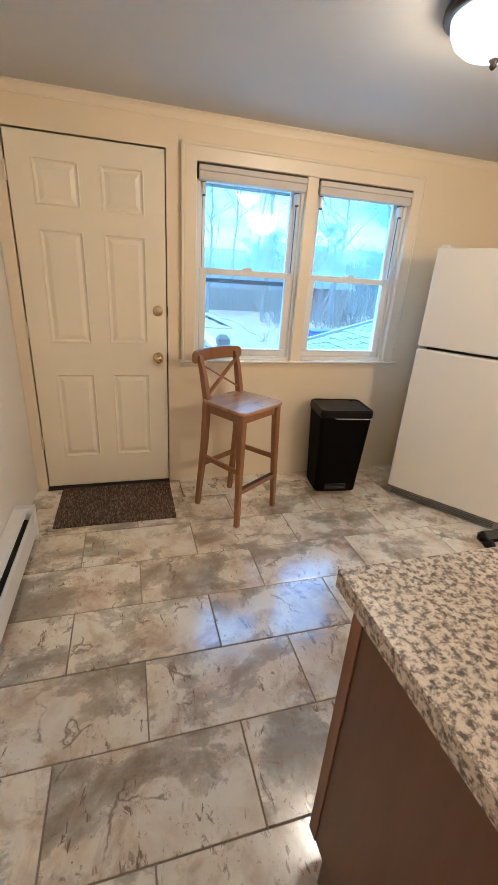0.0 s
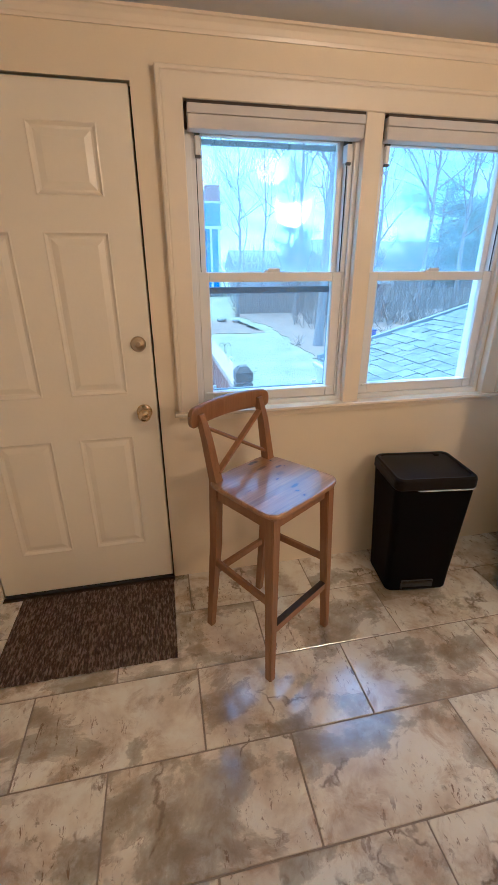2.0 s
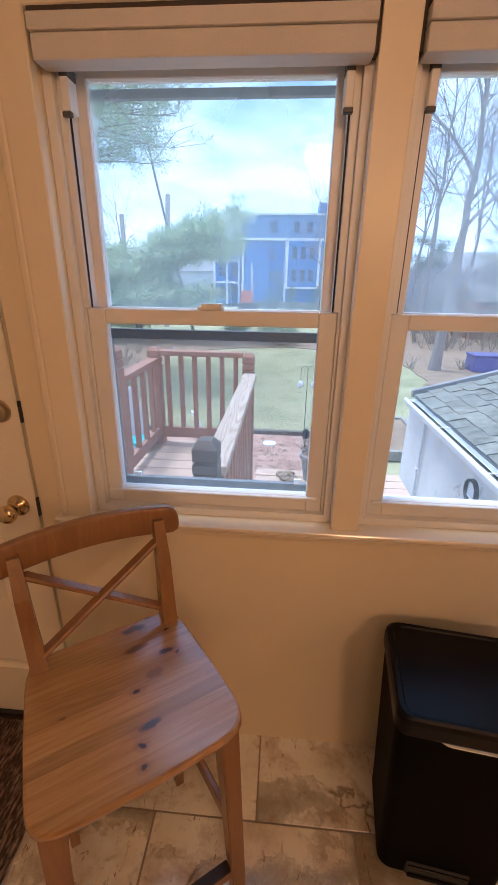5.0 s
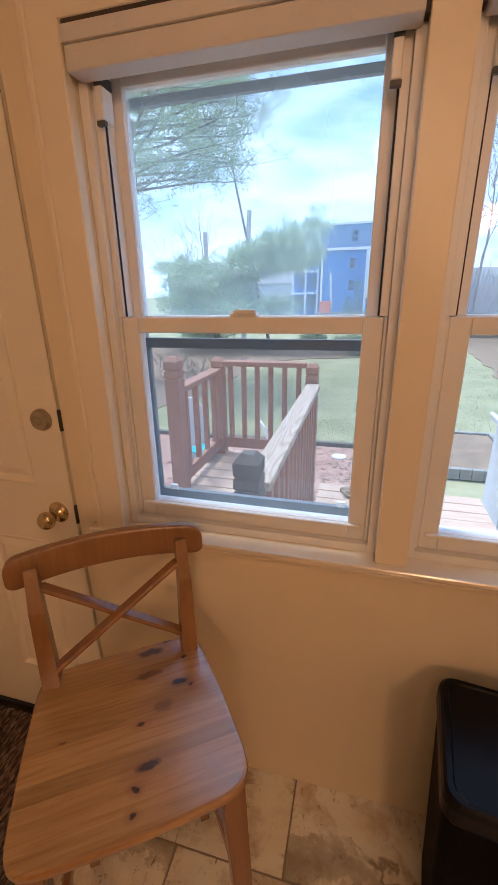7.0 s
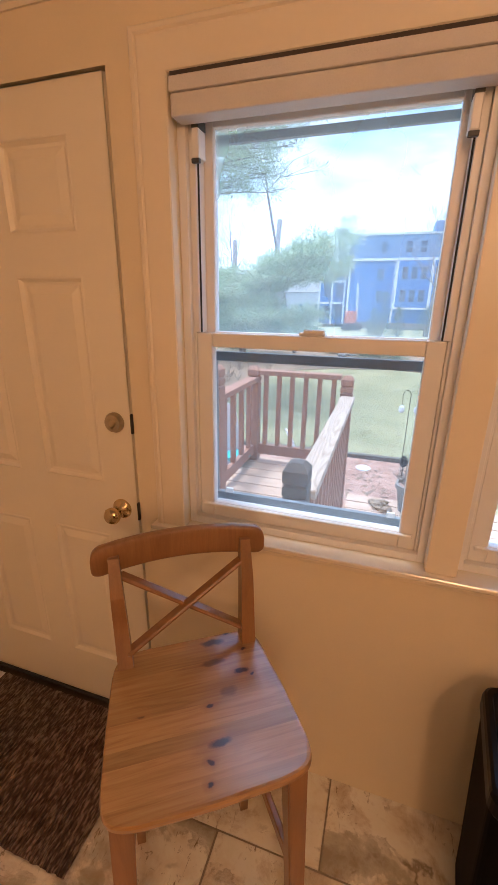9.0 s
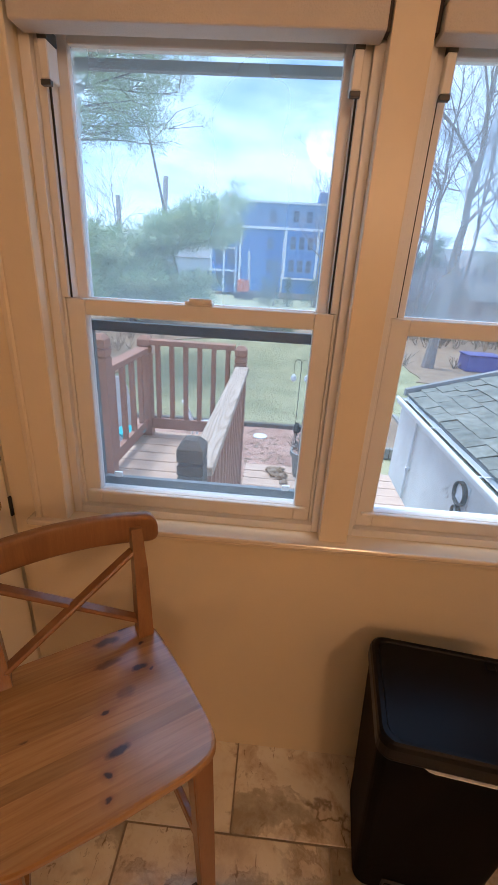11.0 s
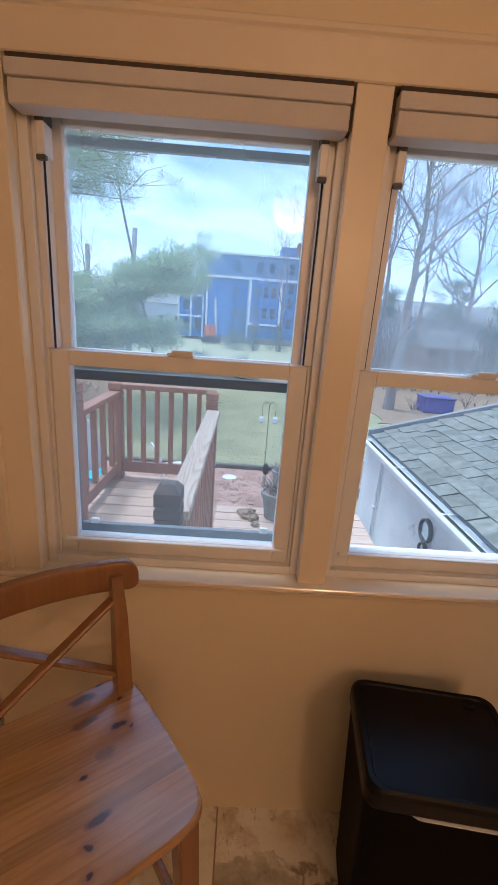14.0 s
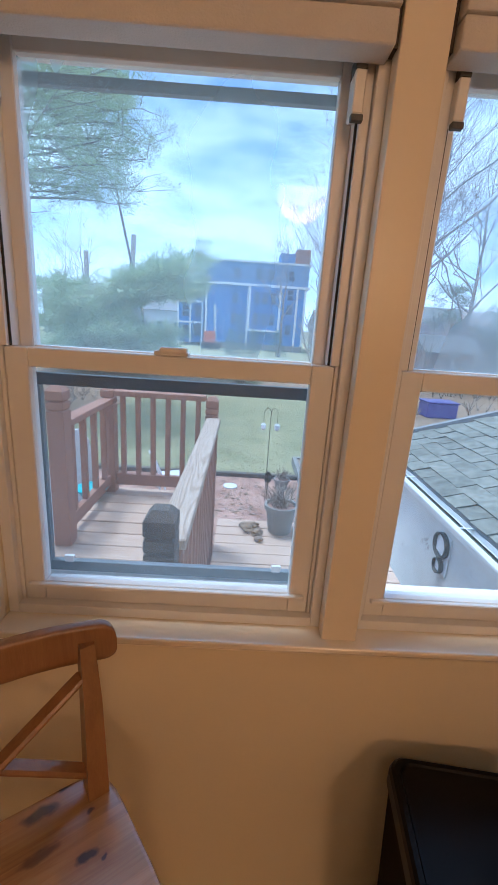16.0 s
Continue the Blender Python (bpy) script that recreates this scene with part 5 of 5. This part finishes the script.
for i, (x, y, h, r) in enumerate(((1.55, 44.0, 3.9, 0.75), (2.9, 44.5, 2.5, 0.6), (0.6, 45.0, 2.3, 0.7), (5.4, 46.0, 2.6, 1.2))):
    arborvitae(x, y, h, r, 70 + i)
# rounded evergreens far right
for i, (x, y, h, w) in enumerate(((27.2, 55.0, 9.9, 3.2), (20.0, 60.0, 9.0, 3.0), (24.2, 34.0, 9.6, 4.2), (29.5, 35.0, 8.6, 4.4), (36.0, 42.0, 9.0, 5.0))):
    low = [(h * (0.2 + 0.7 * rng.random()), w * rng.uniform(0.5, 1.0), rng.uniform(0, 360), 0.2) for _ in range(46)]
    pine_tree(x, y, h, 90 + i, low, "hedge", "dense dark evergreen between the far houses", 0.6, 34, 0.42)


# brush along the end of the lawn
def brush(name, x0, x1, y, h, n, seed, mat, label, deep=1.2, thick=1.0):
    r_ = random.Random(seed)
    bm = bmesh.new()
    for _ in range(n):
        p = Vector((r_.uniform(x0, x1), y + r_.uniform(-deep, deep), G - 0.05))
        for _ in range(5):
            d = Vector((r_.uniform(-0.7, 0.7), r_.uniform(-0.5, 0.5), 1)).normalized()
            q = p + d * h * r_.uniform(0.3, 1)
            tube(bm, p, q, 0.018 * thick, 0.008 * thick, 3)
            tube(bm, p + (q - p) * 0.6, q + Vector((r_.uniform(-.4, .4), 0, r_.uniform(-.1, .3))) * thick, 0.010 * thick, 0.005 * thick, 3)
    return tagged(part(name, bm, mat, None, "", "stuff"), label, "brush")


def round_bush(x, y, r, seed):
    r_ = random.Random(seed)
    t = thing("bush", (x, y, G - 0.02), "dense rounded dark-green bush at the end of the lawn", "bush", "lawn bushes")
    wood, leaf = bmesh.new(), bmesh.new()
    for _ in range(70):
        d = Vector((r_.gauss(0, 1), r_.gauss(0, 1), abs(r_.gauss(0, 0.9)) + 0.15)).normalized()
        q = d * r * r_.uniform(0.6, 1.0)
        tube(wood, Vector((0, 0, 0.05)), q, 0.02, 0.008, 3)
        needle_clump(r_, leaf, q, r * 0.28, 60, 0.16)
    part("stems", wood, "bark", t, "", "stuff")
    part("foliage", leaf, "hedge", t, "", "stuff")


round_bush(1.95, 22.5, 1.2, 301)
round_bush(-0.6, 27.5, 0.9, 302)
for i, (x, y, s_) in enumerate(((0.2, 26.5, 0.35), (0.9, 26.8, 0.25), (-0.2, 26.0, 0.28), (1.5, 27.0, 0.3), (5.2, 27.0, 0.3), (6.0, 26.4, 0.22))):
    bm = bmesh.new()
    bmesh.ops.create_icosphere(bm, subdivisions=2, radius=s_)
    for v in bm.verts:
        v.co *= 1 + 0.4 * noise.noise(v.co * 3 + Vector((i * 5, 0, 0)))
        v.co.z *= 0.6
        v.co += Vector((x, y, G + s_ * 0.35))
    tagged(part("boulder", bm, "stone"), "grey garden boulder at the end of the lawn", "boulder", "boulders")
brush("brush", 7, 34, 33.5, 1.5, 300, 5, "twig", "dry leafless brush along the end of the lawn")
# the two far stands use twigs with the haze painted in
brush("brush", 8, 40, 38.0, 4.6, 600, 15, "hazewood", "tall leafless thicket of saplings before the far houses", 4.0, 1.6)
brush("brush", 10, 75, 56.0, 6.5, 480, 16, "hazewood", "distant bare winter woods", 8.0, 2.6)
brush("brush", -9, -2.4, 17.5, 0.5, 70, 17, "twig", "dry twigs on the leaf-littered ground", 2.5, 0.7)
brush("brush", 8.5, 24, 24.0, 3.3, 170, 18, "twig", "leafless saplings and vines in front of the shed", 2.0, 0.9)
brush("brush", 6.5, 14, 18.0, 0.6, 18, 6, "twig", "dry leafless brush by the garage")

# ---- blue apartment house ----


def row_window(parent, x0, x1, y, z0, z1, trim="hazetrim", pane="darkglass"):
    w = part("window", box(x0 - 0.05, x1 + 0.05, y - 0.07, y - 0.001, z0 - 0.03, z0, bm=box(x0 - 0.05, x1 + 0.05, y - 0.07, y - 0.001, z1, z1 + 0.03, bm=box(x0 - 0.05, x0, y - 0.07, y - 0.001, z0, z1, bm=box(x1, x1 + 0.05, y - 0.07, y - 0.001, z0, z1)))), trim, parent, "sash window, trim dulled grey-blue by painted-in haze")
    part("pane", box(x0, x1, y - 0.03, y - 0.002, z0, z1), pane, w, "dark window glass")
    part("meeting_rail", box(x0, x1, y - 0.05, y - 0.031, (z0 + z1) / 2 - 0.04, (z0 + z1) / 2 + 0.04), trim, w)


HX0, HX1, HY, HZ = -3.4, 9.6, 58.0, -1.0
blue = thing("apartment_building", (0, 0, 0), "bright blue three-storey apartment building with white trim and flat roof", "apartment building")
part("wall", box(HX0, HX1, HY, HY + 14, HZ, HZ + 7.6), "siding", blue, "bright blue clapboard wall")
part("wall", box(HX0 - 0.1, HX1 + 0.1, HY - 0.1, HY + 14, HZ + 7.9, HZ + 10.4), "siding_grey", blue, "grey-blue upper storey")
part("cornice", box(HX0 - 0.35, HX1 + 0.35, HY - 0.35, HY + 14.2, HZ + 7.6, HZ + 7.9), "whitetrim", blue)
part("roof", box(HX0 - 0.3, HX1 + 0.3, HY - 0.3, HY + 14.2, HZ + 10.4, HZ + 10.62), "whitetrim", blue, "white roof edge")
part("roof_house", box(6.2, 9.0, HY + 4, HY + 8, HZ + 10.62, HZ + 12.4), "siding", blue, "small blue roof house")
part("chimney", box(8.1, 9.9, HY + 1.5, HY + 3.2, HZ + 10.62, HZ + 12.6), "brick", blue, "red brick chimney")
part("foundation", box(HX0, HX1, HY - 0.06, HY - 0.001, HZ - 0.4, HZ + 0.45), "stone", blue)
for x in (HX0, 2.0, HX1 - 1.3, HX1 - 0.28):
    part("corner_board", box(x, x + 0.26, HY - 0.12, HY - 0.0015, HZ + 0.45, HZ + 7.59), "whitetrim", blue)
bay = part("bay", box(2.262, 6.3, HY - 0.9, HY - 0.121, HZ + 2.3, HZ + 7.5), "siding", blue, "projecting blue bay")
part("bay_trim", box(2.2, 6.36, HY - 0.96, HY - 0.13, HZ + 2.08, HZ + 2.298), "whitetrim", bay)
part("bay_trim", box(6.06, 6.36, HY - 0.95, HY - 0.901, HZ + 2.3, HZ + 7.5), "whitetrim", bay)
part("bay_trim", box(2.2, 2.44, HY - 0.95, HY - 0.901, HZ + 2.3, HZ + 7.5), "whitetrim", bay)
for z in (2.95, 5.5):
    for x in (2.9, 3.95, 5.0):
        row_window(blue, x, x + 0.62, HY - 0.901, HZ + z, HZ + z + 1.35)
    row_window(blue, 0.1, 0.75, HY, HZ + z, HZ + z + 1.2)
for z in (1.9, 4.4, 6.2):
    row_window(blue, 7.2, 7.9, HY, HZ + z, HZ + z + 1.2)
for x in (0.2, 3.0, 4.6, 7.1):
    row_window(blue, x, x + 0.7, HY - 0.1, HZ + 8.5, HZ + 9.7)
rear = thing("apartment_building", (0, 0, 0), "blue house wing with white porches beside the apartment building", "apartment building")
part("wall", box(-7.4, -3.9, 62, 72, HZ, HZ + 6.6), "siding", rear)
part("roof", box(-7.7, -3.6, 61.6, 72.2, HZ + 6.6, HZ + 6.9), "whitetrim", rear)
for x in (-7.4, -5.7, -4.1):
    part("porch_post", box(x, x + 0.22, 60.2, 60.4, HZ, HZ + 6.4), "whitetrim", rear)
for z in (2.6, 5.3):
    part("porch_floor", box(-7.5, -3.9, 60.1, 61.59, HZ + z, HZ + z + 0.25), "whitetrim", rear)
for x in (-6.9, -5.2):
    for z in (0.9, 3.5):
        row_window(rear, x, x + 0.9, 62, HZ + z, HZ + z + 1.4)


def far_house(x0, x1, y, eave, ridge, wall, roof, label, gable=False):
    h = thing("house", (0, 0, 0), label, "house", "far houses")
    part("wall", box(x0, x1, y, y + 9, G - 0.5, eave), wall, h)
    if gable:
        bm = loft([[(x0 - 0.4, yy, eave), ((x0 + x1) / 2, yy, ridge), (x1 + 0.4, yy, eave)] for yy in (y - 0.4, y + 9.4)])
    else:
        bm = loft([[(xx, y - 0.5, eave), (xx, y + 4.5, ridge), (xx, y + 9.5, eave)] for xx in (x0 - 0.4, x1 + 0.4)])
    part("roof", bm, roof, h)
    n = max(2, int((x1 - x0) / 2.2))
    for zz in (0.6, 3.2):
        if zz + 1.5 < eave:
            for i in range(n):
                cx = x0 + (i + 0.5) * (x1 - x0) / n
                row_window(h, cx - 0.4, cx + 0.4, y, zz - 0.3, zz + 0.9)


far_house(-16.8, -8.2, 74, 3.4, 6.0, "farpale", "farroof", "pale distant house with trimmed windows")
far_house(22.0, 33.0, 60, 3.6, 6.0, "farwall", "farroof", "muted brown distant house behind bare trees")
far_house(35.0, 47.0, 62, 3.2, 6.0, "farpale", "farroof", "pale distant house behind bare trees")
far_house(13.0, 20.0, 66, 2.4, 4.8, "farpale", "farroof", "low pale distant house behind the trees")
far_house(16.0, 24.0, 44, 0.6, 2.2, "farwall", "farroof", "long low muted-brown outbuilding with a gabled roof", True)
far_house(-30, -17, 70, 4.0, 7.0, "farpale", "farroof", "pale distant house far off")

shed = thing("shed", (0, 0, 0), "small dark-red board shed by the wooden fence", "shed")
part("wall", box(13.0, 16.2, 27.0, 30.0, G, 0.8), "red_shed", shed)
part("roof", loft([[(x, 26.6, 0.79), (x, 28.5, 1.8), (x, 30.4, 0.79)] for x in (12.8, 16.4)]), "shedroof", shed)
fence = thing("fence", (0, 0, 0), "grey weathered wooden board fence behind the yard", "fence")
part("rail", box(7.0, 33.0, 32.05, 32.10, -0.9, -0.8), "fence", fence)
part("rail", box(7.0, 33.0, 32.05, 32.10, 0.0, 0.1), "fence", fence)
board = None
for i in range(150):
    x = 7.0 + i * 0.173
    if board is None:
        board = part("board", box(0, 0.15, 0, 0.03, 0, 1.0, 0.006), "fence", fence)
        me = board.data
    else:
        board = new("board", me)
        board.parent = fence
    board.location = (x, 32.0, G)
    board.scale = (1, 1, 1.62 + 0.06 * math.sin(i * 1.7))
pl = thing("yard_box", (9.0, 17.1, G), "low blue-purple garden storage box under the trees", "storage box")
part("box_body", box(0, 1.15, -0.4, 0.4, 0, 0.55, 0.03), "purple", pl)
part("box_lid", box(-0.03, 1.18, -0.44, 0.44, 0.551, 0.61, 0.02), "purple", pl)
car = thing("excavator", (-1.9, 52, HZ - 0.2), "small orange digger parked by the blue building", "excavator")
part("cabin", box(-0.9, 0.4, -0.6, 0.6, 0.7, 2.0, 0.1, 2), "orange", car)
part("chassis", box(-1.2, 1.0, -0.7, 0.7, 0.0, 0.69, 0.08), "iron", car)
part("boom", beam((0.4, 0, 1.2), (0.2, 0, 5.0), 0.22, 0.25, 0.02, side=(0, 1, 0)), "farpale", car, "pale raised digger arm")

# ---- garden things near the deck ----


def pot(x, y, z, r, h):
    p = thing("plant_pot", (x, y, z), "round grey plastic plant pot with dry twigs in it", "plant pot")
    part("pot", lathe([(r * 0.72, 0), (r * 0.93, h * 0.8), (r * 0.94, h * 0.82), (r * 1.06, h * 0.84), (r * 1.06, h), (r * 0.92, h), (r * 0.9, h * 0.9)], 24), "terracotta", p)
    part("soil", lathe([(r * 0.89, h * 0.90), (r * 0.6, h * 0.93)], 16), "mulch", p)
    rg_ = random.Random(int(x * 100))
    bm = bmesh.new()
    for _ in range(60):
        a = Vector((rg_.uniform(-.5, .5) * r, rg_.uniform(-.5, .5) * r, h * 0.92))
        d = Vector((rg_.uniform(-0.9, 0.9), rg_.uniform(-0.9, 0.9), 1)).normalized()
        q = a + d * r * rg_.uniform(0.6, 1.7)
        tube(bm, a, q, 0.004, 0.003, 3)
        tube(bm, a + (q - a) * 0.6, q + Vector((rg_.uniform(-.08, .08), rg_.uniform(-.08, .08), 0)), 0.003, 0.002, 3)
    part("dry_plant", bm, "twig", p, "brown dead stalks", "stuff")


LD = -0.16
pot(2.53, 4.98, LD, 0.135, 0.25)
pot(3.4, 8.7, G, 0.16, 0.3)
pot(2.95, 8.8, G, 0.14, 0.2)
for i, (x, y, s_) in enumerate(((2.26, 4.93, 0.05), (2.33, 4.88, 0.045), (2.30, 5.01, 0.05), (2.35, 4.78, 0.035), (2.22, 4.99, 0.04))):
    bm = bmesh.new()
    bmesh.ops.create_icosphere(bm, subdivisions=2, radius=s_)
    for v in bm.verts:
        v.co *= 1 + 0.7 * noise.noise(v.co * 24 + Vector((i * 5, 0, 0)))
        v.co.z *= 0.6
        v.co += Vector((x, y, LD + s_ * 0.55))
    tagged(part("stone", bm, "leaves"), "small rough brown stone lying on the lower deck", "stone", "stones")
plate_ = part("lid", lathe([(0.12, G + 0.012), (0.13, G + 0.02), (0.125, G + 0.03), (0.03, G + 0.034)], 24, (2.02, 8.75, 0)), "whiteplastic")
tagged(plate_, "round white plastic lid lying on the mulch", "lid")
edge = part("bed_edging", box(-3.5, 4.6, 9.26, 9.36, G - 0.015, G + 0.09, 0.01), "oldpost")
tagged(edge, "dark weathered timber edging between mulch and lawn", "garden edging")
hook = thing("shepherd_hook", (2.62, 8.2, G), "thin black garden hook with two hanging feeders", "garden hook")
bm = beam((0, 0, 0), (0, 0, 1.55), 0.009, 0.009, 0, side=(0, 1, 0))
for sx in (-1, 1):
    last = Vector((0, 0, 1.52))
    for k in range(1, 8):
        a = k / 7 * math.pi
        q = Vector((sx * 0.11 * (1 - math.cos(a)) / 2 * 2 * 0.5, 0, 1.52 + 0.08 * math.sin(a)))
        tube(bm, last, q, 0.005, 0.005, 4)
        last = q
part("hook", bm, "iron", hook)
for sx in (-0.11, 0.11):
    part("feeder", lathe([(0.01, 1.36), (0.04, 1.33), (0.045, 1.27), (0.02, 1.24)], 12, (sx, 0, 0)), "whiteplastic", hook, "small white hanging feeder")
    part("cord", box(sx - 0.003, sx + 0.003, -0.003, 0.003, 1.361, 1.52), "iron", hook)
lantern = thing("garden_lantern", (2.66, 8.35, G), "small black garden lantern on a stake", "garden lantern")
part("stake", lathe([(0.012, 0), (0.012, 0.3)], 8), "iron", lantern)
part("lamp", lathe([(0.05, 0.3), (0.06, 0.34), (0.05, 0.44), (0.02, 0.48)], 12), "iron", lantern)
chair2 = thing("garden_chair", (1.05, 8.3, G), "white plastic garden chair with thin arms on the mulch", "garden chair", rz=25)
part("seat", box(-0.2, 0.25, -0.2, 0.2, 0.32, 0.35, 0.01), "whiteplastic", chair2)
part("backrest", beam((-0.2, 0, 0.34), (-0.36, 0, 0.75), 0.38, 0.03, 0.01, side=(1, 0, 0)), "whiteplastic", chair2)
for sx, sy in ((-.18, -.18), (.22, -.18), (-.18, .18), (.22, .18)):
    part("leg", beam((sx, sy, 0), (sx, sy, 0.32), 0.03, 0.03, 0.004, side=(0, 1, 0)), "whiteplastic", chair2)
sled = thing("plastic_sled", (0.93, 4.62, -0.35), "tall white plastic sled leaning by the deck stairs", "sled", rz=20)
part("shell", loft([[(px, 0.03 * math.cos(px * 9) + o, z) for px, o in ((-w_, 0), (-w_ * 0.6, -0.03), (0, -0.045), (w_ * 0.6, -0.03), (w_, 0), (w_, 0.012), (0, -0.03), (-w_, 0.012))] for w_, z in ((0.12, 0), (0.16, 0.3), (0.16, 0.75), (0.12, 1.0), (0.06, 1.08))]), "whiteplastic", sled)
dish = tagged(part("dish", lathe([(0.05, DZ + 0.001), (0.085, DZ + 0.04), (0.115, DZ + 0.08), (0.09, DZ + 0.082)], 20, (1.11, 4.50, 0)), "cyan"), "cyan plastic dish on the deck by the corner post", "dish")
ball = tagged(part("ball", lathe([(0.03, G), (0.12, G + 0.03), (0.17, G + 0.10), (0.15, G + 0.19), (0.07, G + 0.25)], 20, (3.15, 5.9, 0)), "green", smooth=True), "bright green plastic cover lying by the garage", "plastic cover")
# raised bed of blocks
bed = thing("raised_bed", (3.3, 8.2, G), "raised garden bed edged with grey hollow blocks", "raised bed")
part("soil", box(0.1, 1.5, 0.1, 2.0, 0.0, 0.14), "leaves", bed)
blk = None
for i in range(8):
    for (x, y, sx_, sy_) in ((0, i * 0.26, 0.09, 0.25), (1.51, i * 0.26, 0.09, 0.25), (0.1 + i * 0.175, 0, 0.165, 0.09), (0.1 + i * 0.175, 2.01, 0.165, 0.09)):
        b_ = part("block", box(x, x + sx_, y, y + sy_, 0, 0.18, 0.006), "stone", bed)

# fallen leaves on mulch and lawn
bm = bmesh.new()
for _ in range(5200):
    if rng.random() < 0.6:
        x, y = rng.uniform(-3.4, 3.6), rng.uniform(3.0, 9.2)
    else:
        x, y = rng.uniform(-6, 12), 9.4 + 22 * rng.random() ** 2
    s_ = rng.uniform(0.02, 0.05)
    a = rng.uniform(0, 6.28)
    z = G + 0.013
    dx, dy = math.cos(a) * s_, math.sin(a) * s_
    bm.faces.new([bm.verts.new(v) for v in ((x - dx, y - dy, z), (x + dy * 0.5, y - dx * 0.5, z + s_ * 0.35), (x + dx, y + dy, z + 0.004), (x - dy * 0.5, y + dx * 0.5, z + s_ * 0.2))])
tagged(part("fallen_leaves", bm, "leaves", None, "", "stuff"), "scattered dry brown leaves on mulch and lawn", "leaves")
# grass tufts on the nearer lawn
bm = bmesh.new()
for _ in range(30000):
    x, y = rng.uniform(-4, 9), 9.45 + 11 * rng.random() ** 1.6
    if 3.2 < x < 5.0 and y < 10.4:
        continue
    h = rng.uniform(0.01, 0.028)
    a = rng.uniform(0, 6.28)
    dx, dy = math.cos(a) * 0.008, math.sin(a) * 0.008
    bm.faces.new([bm.verts.new(v) for v in ((x - dx, y - dy, G - 0.02), (x + dx, y + dy, G - 0.02), (x + rng.uniform(-.03, .03), y + rng.uniform(-.03, .03), G - 0.02 + h))])
tagged(part("grass", bm, "lawn", None, "", "stuff"), "short thin winter grass blades on the lawn", "grass")

# ---- deck boards ----
shared = {}


def piece(key, make, name, mat, parent, at, rz=0.0, scale=None):
    if key not in shared:
        ob = part(name, make(), mat, parent)
        shared[key] = ob.data
    else:
        ob = new(name, shared[key])
        ob.parent = parent
    ob.matrix_basis = pose(*at, 0, 0, rz)
    if scale:
        ob.scale = scale
    return ob


floor_deck = thing("deck_floor", (0, 0, 0), "weathered pinkish-brown deck boards with dark gaps", "deck floor", kind="structure")
y = 2.72
while y < 4.60:
    x0 = 0.2 if y < 3.8 else 1.14
    piece(("b", x0), lambda: box(0, 1.885 - x0, 0, 0.136, -0.028, 0, 0.004), "board", "deck", floor_deck, (x0, y, DZ + 0.002 * math.sin(y * 40)))
    y += 0.143
y = 2.72
while y < 5.15:
    piece("low", lambda: box(0, 1.36, 0, 0.136, -0.028, 0, 0.004), "board", "deck", floor_deck, (1.985, y, LD + 0.002 * math.sin(y * 33)))
    y += 0.143
stairs = thing("deck_stairs", (0, 0, 0), "weathered timber steps down from the deck", "stairs", kind="structure")
for k in range(1, 6):
    part("tread", box(0.2 - 0.27 * k, 0.2 - 0.27 * (k - 1) - 0.004, 2.75, 3.78, DZ - 0.19 * k - 0.035, DZ - 0.19 * k, 0.004), "deck", stairs)

# ---- slates ----
rows_, colw = 18, 0.225
for j in range(rows_):
    for i in range(int((GY1 - GY0 + 0.15) / colw)):
        xa = GX - 0.02 + j * 0.17
        y = GY0 - 0.14 + (i + 0.5 * (j % 2)) * colw
        z = GZ + 0.034 + SL * (xa - GX) + 0.010
        ob = piece("slate", lambda: box(0, 0.205, 0.004, colw - 0.004, 0, 0.011, 0.002), "shingle", "slate", garage, (xa, y, z))
        ob.rotation_euler = (radians(rng.uniform(-1.8, 1.8)), -math.atan(SL) + radians(2.4 + rng.uniform(-1.2, 1.2)), radians(rng.uniform(-4, 4)))

# ---- kitchen floor ----
floor = thing("floor", (0, 0, 0), "cream and brown marbled porcelain floor tiles with grey grout", "floor", kind="structure")
part("subfloor", box(X0 - 0.15, X1 + 0.15, Y0 - 0.15, Y1 + 0.01, -0.12, -0.0035), "grout", floor, "grey-brown grout")
TL, TW, J = 0.60, 0.3115, 0.0055
def tile(x0, x1, y0, y1):
    key = (round(x1 - x0, 3), round(y1 - y0, 3))
    piece(key, lambda: box(0, key[0], 0, key[1], -0.010, 0.0, 0.0016), "tile", "tile", floor, (x0, y0, 0))


row = -12
while 1.311 + row * TW < Y1:
    ya, yb = 1.311 + row * TW + J / 2, 1.311 + (row + 1) * TW - J / 2
    ya, yb = max(ya, Y0), min(yb, Y1 + 0.006)
    off = 1.86 if row % 2 == 0 else 1.57
    if yb - ya > 0.02:
        k = -3
        while off + k * TL < X1:
            xa, xb = max(off + k * TL + J / 2, X0 - 0.006), min(off + (k + 1) * TL - J / 2, X1 + 0.006)
            if xb - xa > 0.02:
                tile(xa, xb, ya, yb)
            k += 1
    row += 1
